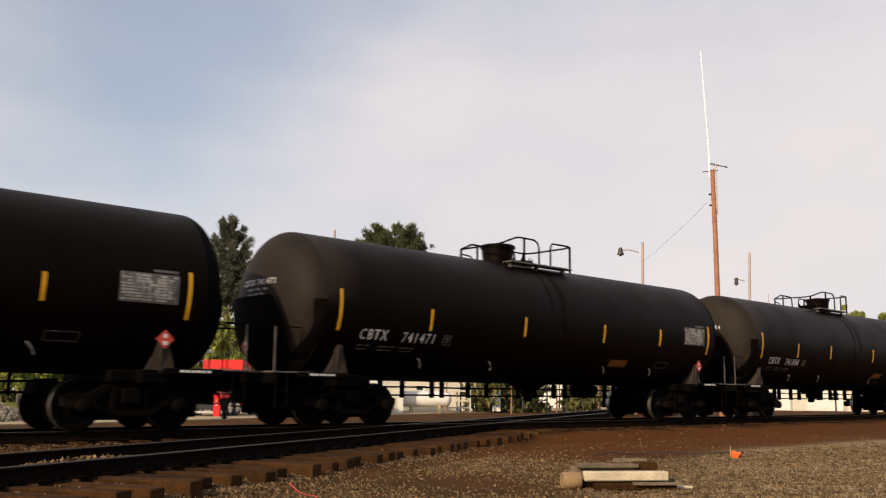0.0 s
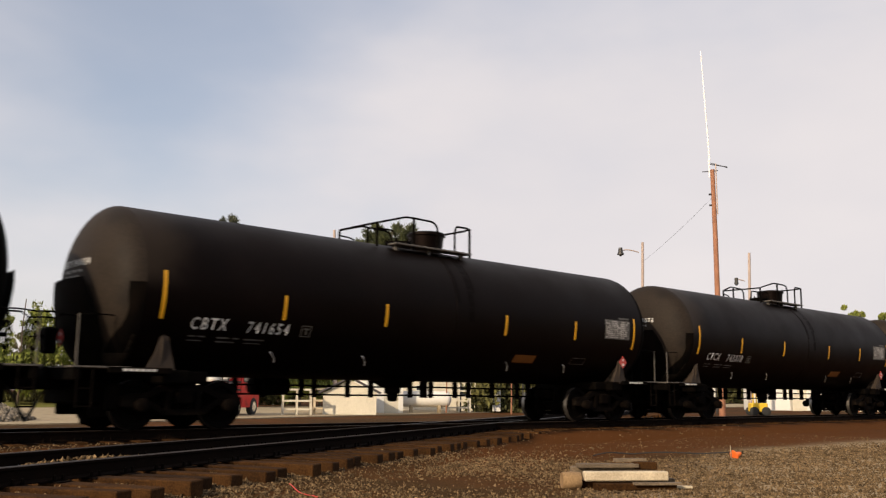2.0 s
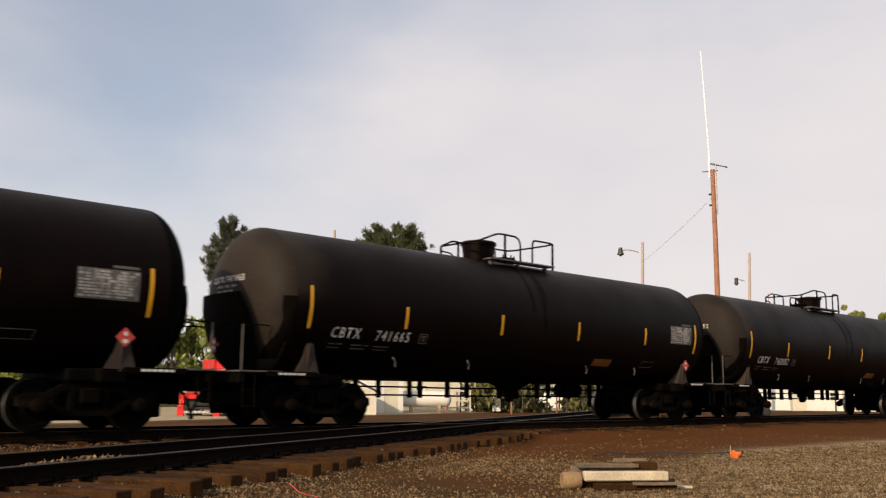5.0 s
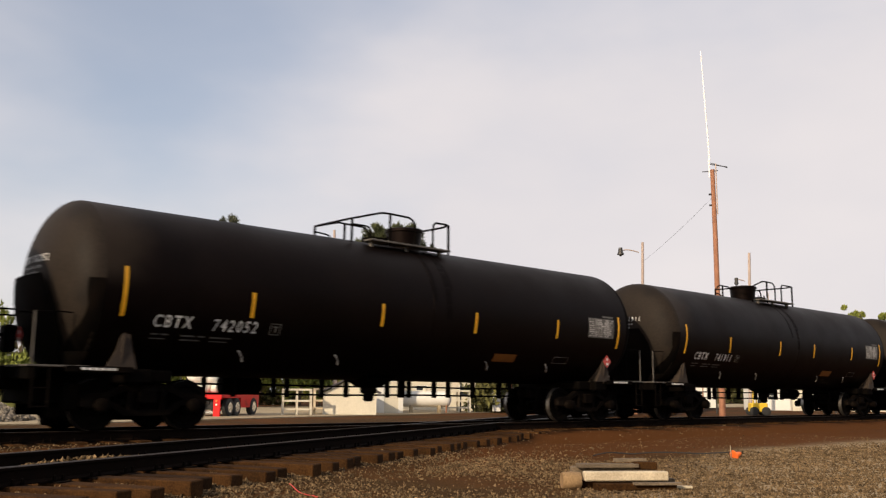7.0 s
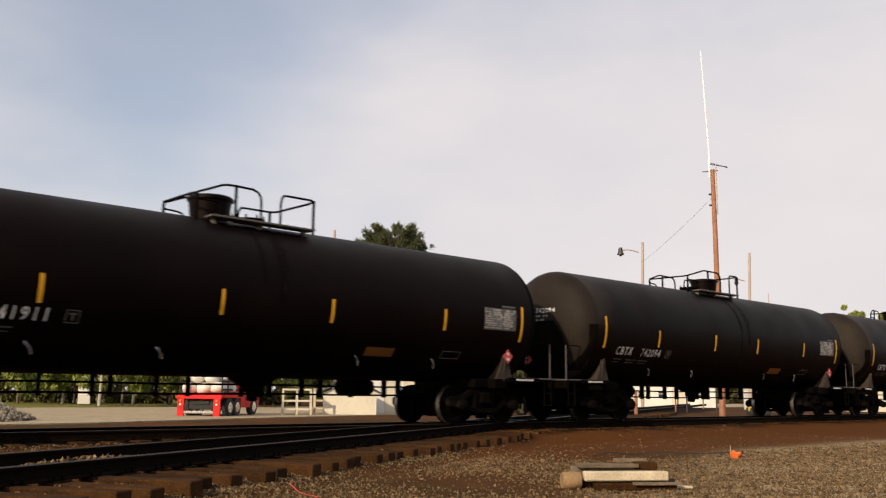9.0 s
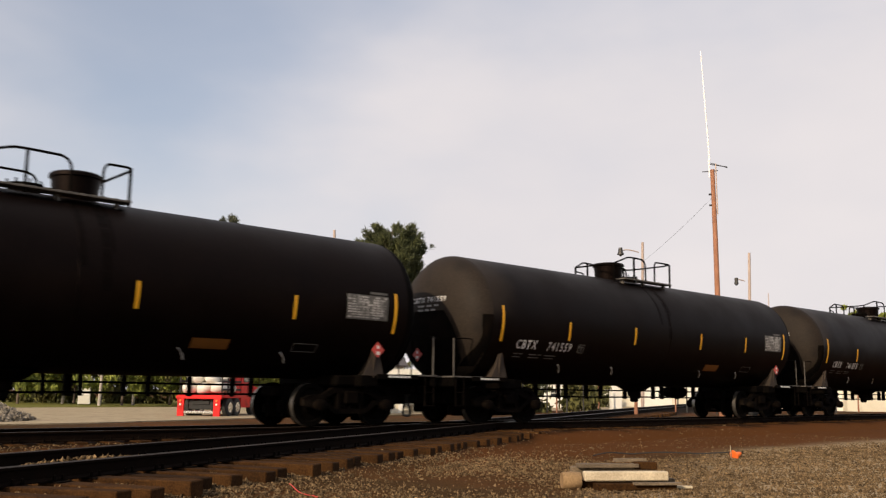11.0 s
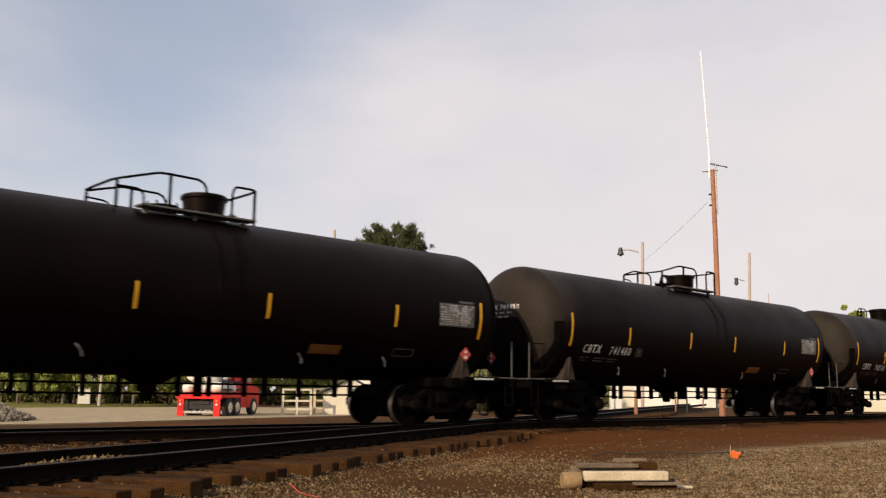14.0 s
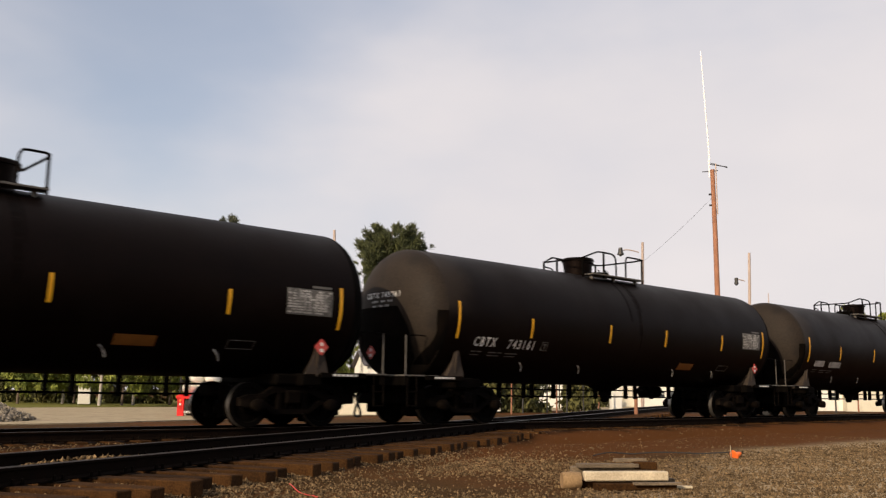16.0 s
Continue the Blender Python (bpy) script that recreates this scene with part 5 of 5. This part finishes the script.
def lift_machine():
    m = tagged(empty("yellow_lift", pose(58.57, 14.48, -0.56, 0, 0, -44)), "yellow wheeled lifting machine parked in the yard", "machine")
    bm = bmesh.new()
    box(bm, (0, 0, 0.55), (1.1, 0.9, 0.6), 0.06)
    part("body", bm, SAFETY, m)
    for x in (-0.42, -0.2):
        bm = bmesh.new()
        box(bm, (x, -0.35, 1.1), (0.08, 0.1, 1.5), 0.01)
        part("mast_rail", bm, SAFETY, m)
    bm = bmesh.new()
    box(bm, (0.3, 0, 1.05), (0.45, 0.6, 0.45), 0.05)
    part("seat_box", bm, TYRE, m)
    for x in (-0.4, 0.4):
        for y in (-0.48, 0.48):
            bm = bmesh.new()
            lathe(bm, [(-0.1, 0.1), (-0.1, 0.26), (-0.07, 0.3), (0.07, 0.3), (0.1, 0.26), (0.1, 0.1)], 20, "y", pose(x, y, 0.3))
            part("wheel", normals(bm), TYRE, m, smooth=True)


lift_machine()


# ---------------------------------------------------------------- red truck
def red_truck():
    t = tagged(empty("red_truck", pose(21.83, 24.15, -0.56, 0, 0, 37)), "red stake-bed truck loaded with white sacks, parked on the road", "truck")
    # x runs forward from the tail, y to its left
    bm = bmesh.new()
    box(bm, (2.5, 0, 0.72), (4.8, 0.9, 0.22), 0.02)
    part("chassis", bm, TYRE, t)
    bm = bmesh.new()
    box(bm, (1.2, 0, 1.02), (2.4, 2.3, 0.16), 0.02)
    part("bed", bm, RED, t)
    for y in (-0.95, 0.95):
        bm = bmesh.new()
        box(bm, (-0.08, y, 0.5), (0.1, 0.36, 0.95), 0.02)
        part("tail_post", bm, RED, t)
        for z, c in ((0.62, WHITEWALL), (0.8, FLUO)):
            bm = bmesh.new()
            lathe(bm, [(0, 0.06), (0.03, 0.055), (0.035, 0.03)], 12, "x", pose(-0.135, y, z, 0, 0, 180))
            part("tail_lamp", normals(bm), c, t)
    bm = bmesh.new()
    box(bm, (-0.08, 0, 0.97), (0.12, 2.4, 0.16), 0.02)
    part("tail_beam", bm, RED, t)
    bm = bmesh.new()
    box(bm, (-0.05, 0, 0.25), (0.1, 2.3, 0.14), 0.02)
    part("bumper", bm, CHROME, t)
    bm = bmesh.new()
    box(bm, (0.3, 0, 0.62), (0.3, 1.3, 0.5), 0.03)
    part("tool_box", bm, TYRE, t)
    for x in (0.1, 0.8, 1.5, 2.2):
        for y in (-1.1, 1.1):
            bm = bmesh.new()
            box(bm, (x, y, 1.5), (0.07, 0.05, 0.9), 0.008)
            part("stake", bm, TYRE, t)
    for y in (-1.14, 1.14):
        for z in (1.35, 1.75):
            bm = bmesh.new()
            box(bm, (1.2, y, z), (2.3, 0.03, 0.1), 0.005)
            part("side_board", bm, TYRE, t)
    bm = bmesh.new()
    box(bm, (1.95, -0.5, 1.75), (0.8, 1.25, 1.3), 0.04)
    part("tool_locker", bm, RED, t, "tall red steel tool locker")
    rnd = random.Random(9)
    for i in range(14):
        bm = bmesh.new()
        bmesh.ops.create_icosphere(bm, subdivisions=2, radius=1)
        for v in bm.verts:
            v.co *= 1 + 0.18 * noise.noise(v.co * 2.1 + Vector((i, 0, 0)))
            v.co = Vector((v.co.x * 0.45, v.co.y * 0.4, v.co.z * 0.3))
        s = part("sack", bm, WHITEWALL, None, "", pose(0.45 + (i % 3) * 0.5, -0.75 + 0.38 * (i // 3) + rnd.uniform(-0.06, 0.06), 1.36 + 0.5 * (i % 2) + rnd.uniform(0, 0.2), rnd.uniform(-20, 20), rnd.uniform(-20, 20), rnd.uniform(0, 180)), True)
        tagged(s, "bulging white sack in the load of a truck", "sack", "sacks on the truck")
        s.matrix_basis = t.matrix_basis @ s.matrix_basis
    bm = bmesh.new()
    plate(bm, [(2.5, 0.45), (4.9, 0.45), (4.95, 1.45), (3.9, 1.6), (3.6, 2.85), (2.5, 2.9)], 2.2, pose(0, 0, 0, 90, 0, 0))
    cab = part("cab", normals(bm), RED, t)
    for y in (-1.06, 1.06):
        bm = bmesh.new()
        plate(bm, [(2.75, 1.75), (3.65, 1.75), (3.45, 2.55), (2.75, 2.6)], 0.03, pose(0, y * 1.045, 0, 90, 0, 0))
        part("side_window", normals(bm), GLASS, cab)
    bm = bmesh.new()
    box(bm, (2.48, 0, 2.2), (0.03, 1.3, 0.5), 0.005)
    part("rear_window", bm, GLASS, cab)
    for x in (1.1, 2.0, 4.2):
        for y in (-1.0, 1.0):
            bm = bmesh.new()
            lathe(bm, [(-0.14, 0.2), (-0.14, 0.42), (-0.09, 0.48), (0.09, 0.48), (0.14, 0.42), (0.14, 0.2)], 26, "y", pose(x, y, 0.48))
            w = part("wheel", normals(bm), TYRE, t, smooth=True)
            bm = bmesh.new()
            lathe(bm, [(-0.155, 0.05), (-0.15, 0.26), (0.15, 0.26), (0.155, 0.05)], 18, "y", pose(x, y, 0.48))
            part("rim", normals(bm), CHROME, w, smooth=True)


red_truck()


# ---------------------------------------------------------------- near ground: timber, marker, cable
def timber_heap():
    ax, ay = Vector((0.806, -0.592, 0)), Vector((0.592, 0.806, 0))   # along the boards, and away from the camera
    base = Vector((9.57, -10.08, 0))
    rz = math.degrees(math.atan2(ax.y, ax.x))
    g = ground_z(base.x, base.y)

    def board(u, v, z, l, w, h, turn, label, mat=WOOD, tip=0):
        p = base + ax * u + ay * v
        b = bmesh.new()
        box(b, (0, 0, 0), (l, w, h), min(w, h) * 0.12)
        for vert in b.verts:
            vert.co.z += 0.008 * noise.noise(vert.co * 3 + Vector((u * 9, 0, 0)))
        ob = part("timber", b, mat, None, label, pose(p.x, p.y, g + z, 0, tip, rz + turn))
        tagged(ob, "", "timber", "timbers in the heap")

    board(0.10, -0.10, 0.17, 1.08, 0.13, 0.115, 0, "pale squared timber lying across a heap")
    board(-0.04, 0.22, 0.27, 0.80, 0.16, 0.05, 2, "grey weathered board lying on a heap", GREYWOOD)
    board(-0.02, 0.30, 0.20, 0.95, 0.15, 0.10, -2, "grey squared timber lying in a heap", GREYWOOD)
    board(0.47, 0.26, 0.27, 0.30, 0.14, 0.10, -4, "short dark timber block on a heap", TIE)
    board(0.30, 0.34, 0.33, 0.42, 0.12, 0.04, 6, "short grey board lying on a heap", GREYWOOD)
    board(0.20, -0.16, 0.045, 1.05, 0.16, 0.085, 4, "dark old timber at the bottom of a heap", TIE)
    board(-0.30, 0.06, 0.055, 0.70, 0.18, 0.11, -3, "dark old timber at the bottom of a heap", TIE)
    board(0.30, 0.12, 0.10, 1.0, 0.14, 0.05, 1, "grey board in the middle of a heap", GREYWOOD)
    board(0.46, -0.24, 0.085, 0.62, 0.10, 0.03, 5, "thin grey board sticking out of a heap", GREYWOOD)
    board(0.72, -0.05, 0.03, 0.50, 0.06, 0.03, -8, "thin pale lath beside a timber heap")
    b = bmesh.new()
    prof = [(-0.12, 0.02), (-0.12, 0.095), (-0.105, 0.105), (0.0, 0.11), (0.105, 0.105), (0.12, 0.095), (0.12, 0.02)]
    lathe(b, prof, 24, "x")
    p = base + ax * -0.59 + ay * -0.06
    ob = part("log_end", normals(b), LOG, None, "short round pale log beside the timber heap", pose(p.x, p.y, g + 0.11, 0, 0, rz), True)
    tagged(ob, "", "log")


timber_heap()


def marker(x, y):
    m = tagged(empty("marker_flag", pose(x, y, ground_z(x, y))), "bright orange marker cap leaning on the gravel", "marker")
    bm = bmesh.new()
    lathe(bm, [(0, 0.11), (0.02, 0.11), (0.03, 0.07), (0.15, 0.035), (0.18, 0.015)], 16, "z", pose(0, 0, 0.04, 70, 20, 60))
    part("cap", normals(bm), FLUO, m, smooth=True)
    bm = bmesh.new()
    rod(bm, (-0.02, 0.04, 0.0), (-0.03, 0.05, 0.24), 0.008, seg=6)
    part("stake", bm, WOOD, m)


marker(16.10, -7.98)
bm = bmesh.new()
pts = []
for i in range(26):
    t = i / 25
    x, y = 14.2 + 2.9 * t, -6.1 - 1.3 * t + 0.28 * math.sin(t * 5.5)
    pts.append((x, y, ground_z(x, y) + 0.02 + 0.03 * abs(math.sin(t * 9))))
tube(bm, pts, 0.013, 6)
tagged(part("loose_cable", bm, TYRE, None, "dark loose cable lying across red dirt"), "", "cable")
bm = bmesh.new()
ribbon = []
for k in range(9):
    x, y = Vector((6.14, -7.91)).lerp(Vector((5.95, -8.76)), k / 8)
    ribbon.append((x, y, ground_z(x, y) + 0.015 + 0.006 * math.sin(k * 1.1)))
tube(bm, ribbon, 0.007, 6)
tagged(part("orange_ribbon", bm, PLACARD, None, "faded orange ribbon lying on the gravel"), "", "ribbon")


# ---------------------------------------------------------------- what moves
# seconds, and metres gone by the train since 11 s
RUN = [(0.0, -120.617), (0.5, -115.143), (1.0, -109.666), (1.5, -104.161), (2.0, -98.686), (2.5, -93.213), (3.0, -87.716), (3.5, -82.598),
       (4.0, -77.082), (4.2, -74.869), (6.3, -51.787), (6.5, -49.621), (7.0, -44.115), (7.5, -38.586), (8.0, -33.067), (8.2, -30.868),
       (10.3, -7.794), (10.5, -5.556), (11.0, 0.0), (11.5, 5.53), (12.0, 11.074), (12.5, 16.58), (13.0, 22.103), (13.5, 27.653), (14.0, 33.197),
       (14.5, 38.73), (15.0, 44.248), (15.5, 49.794), (16.0, 55.34)]


def travelled(t):
    return float(np.interp(t, [a for a, _ in RUN], [b for _, b in RUN]))


def motions():
    times = [t for t, _ in RUN]
    ticks = [i / FPS for i in range(int(16 * FPS) + 1)]
    turn = [(t, math.degrees(-travelled(t) / 0.457)) for t in ticks]
    for k, car, mark, number in CARS:
        walk(car, [(t, pose(X_AT_11 + k * PITCH - travelled(t), 0, 0)) for t in times])
        for truck in [o for o in car.children if o.name.startswith("truck")]:
            for ws in [o for o in truck.children if o.name.startswith("wheelset")]:
                x, y, z = ws.location
                walk(ws, [(t, pose(x, y, z, 0, a, 0)) for t, a in turn])


motions()
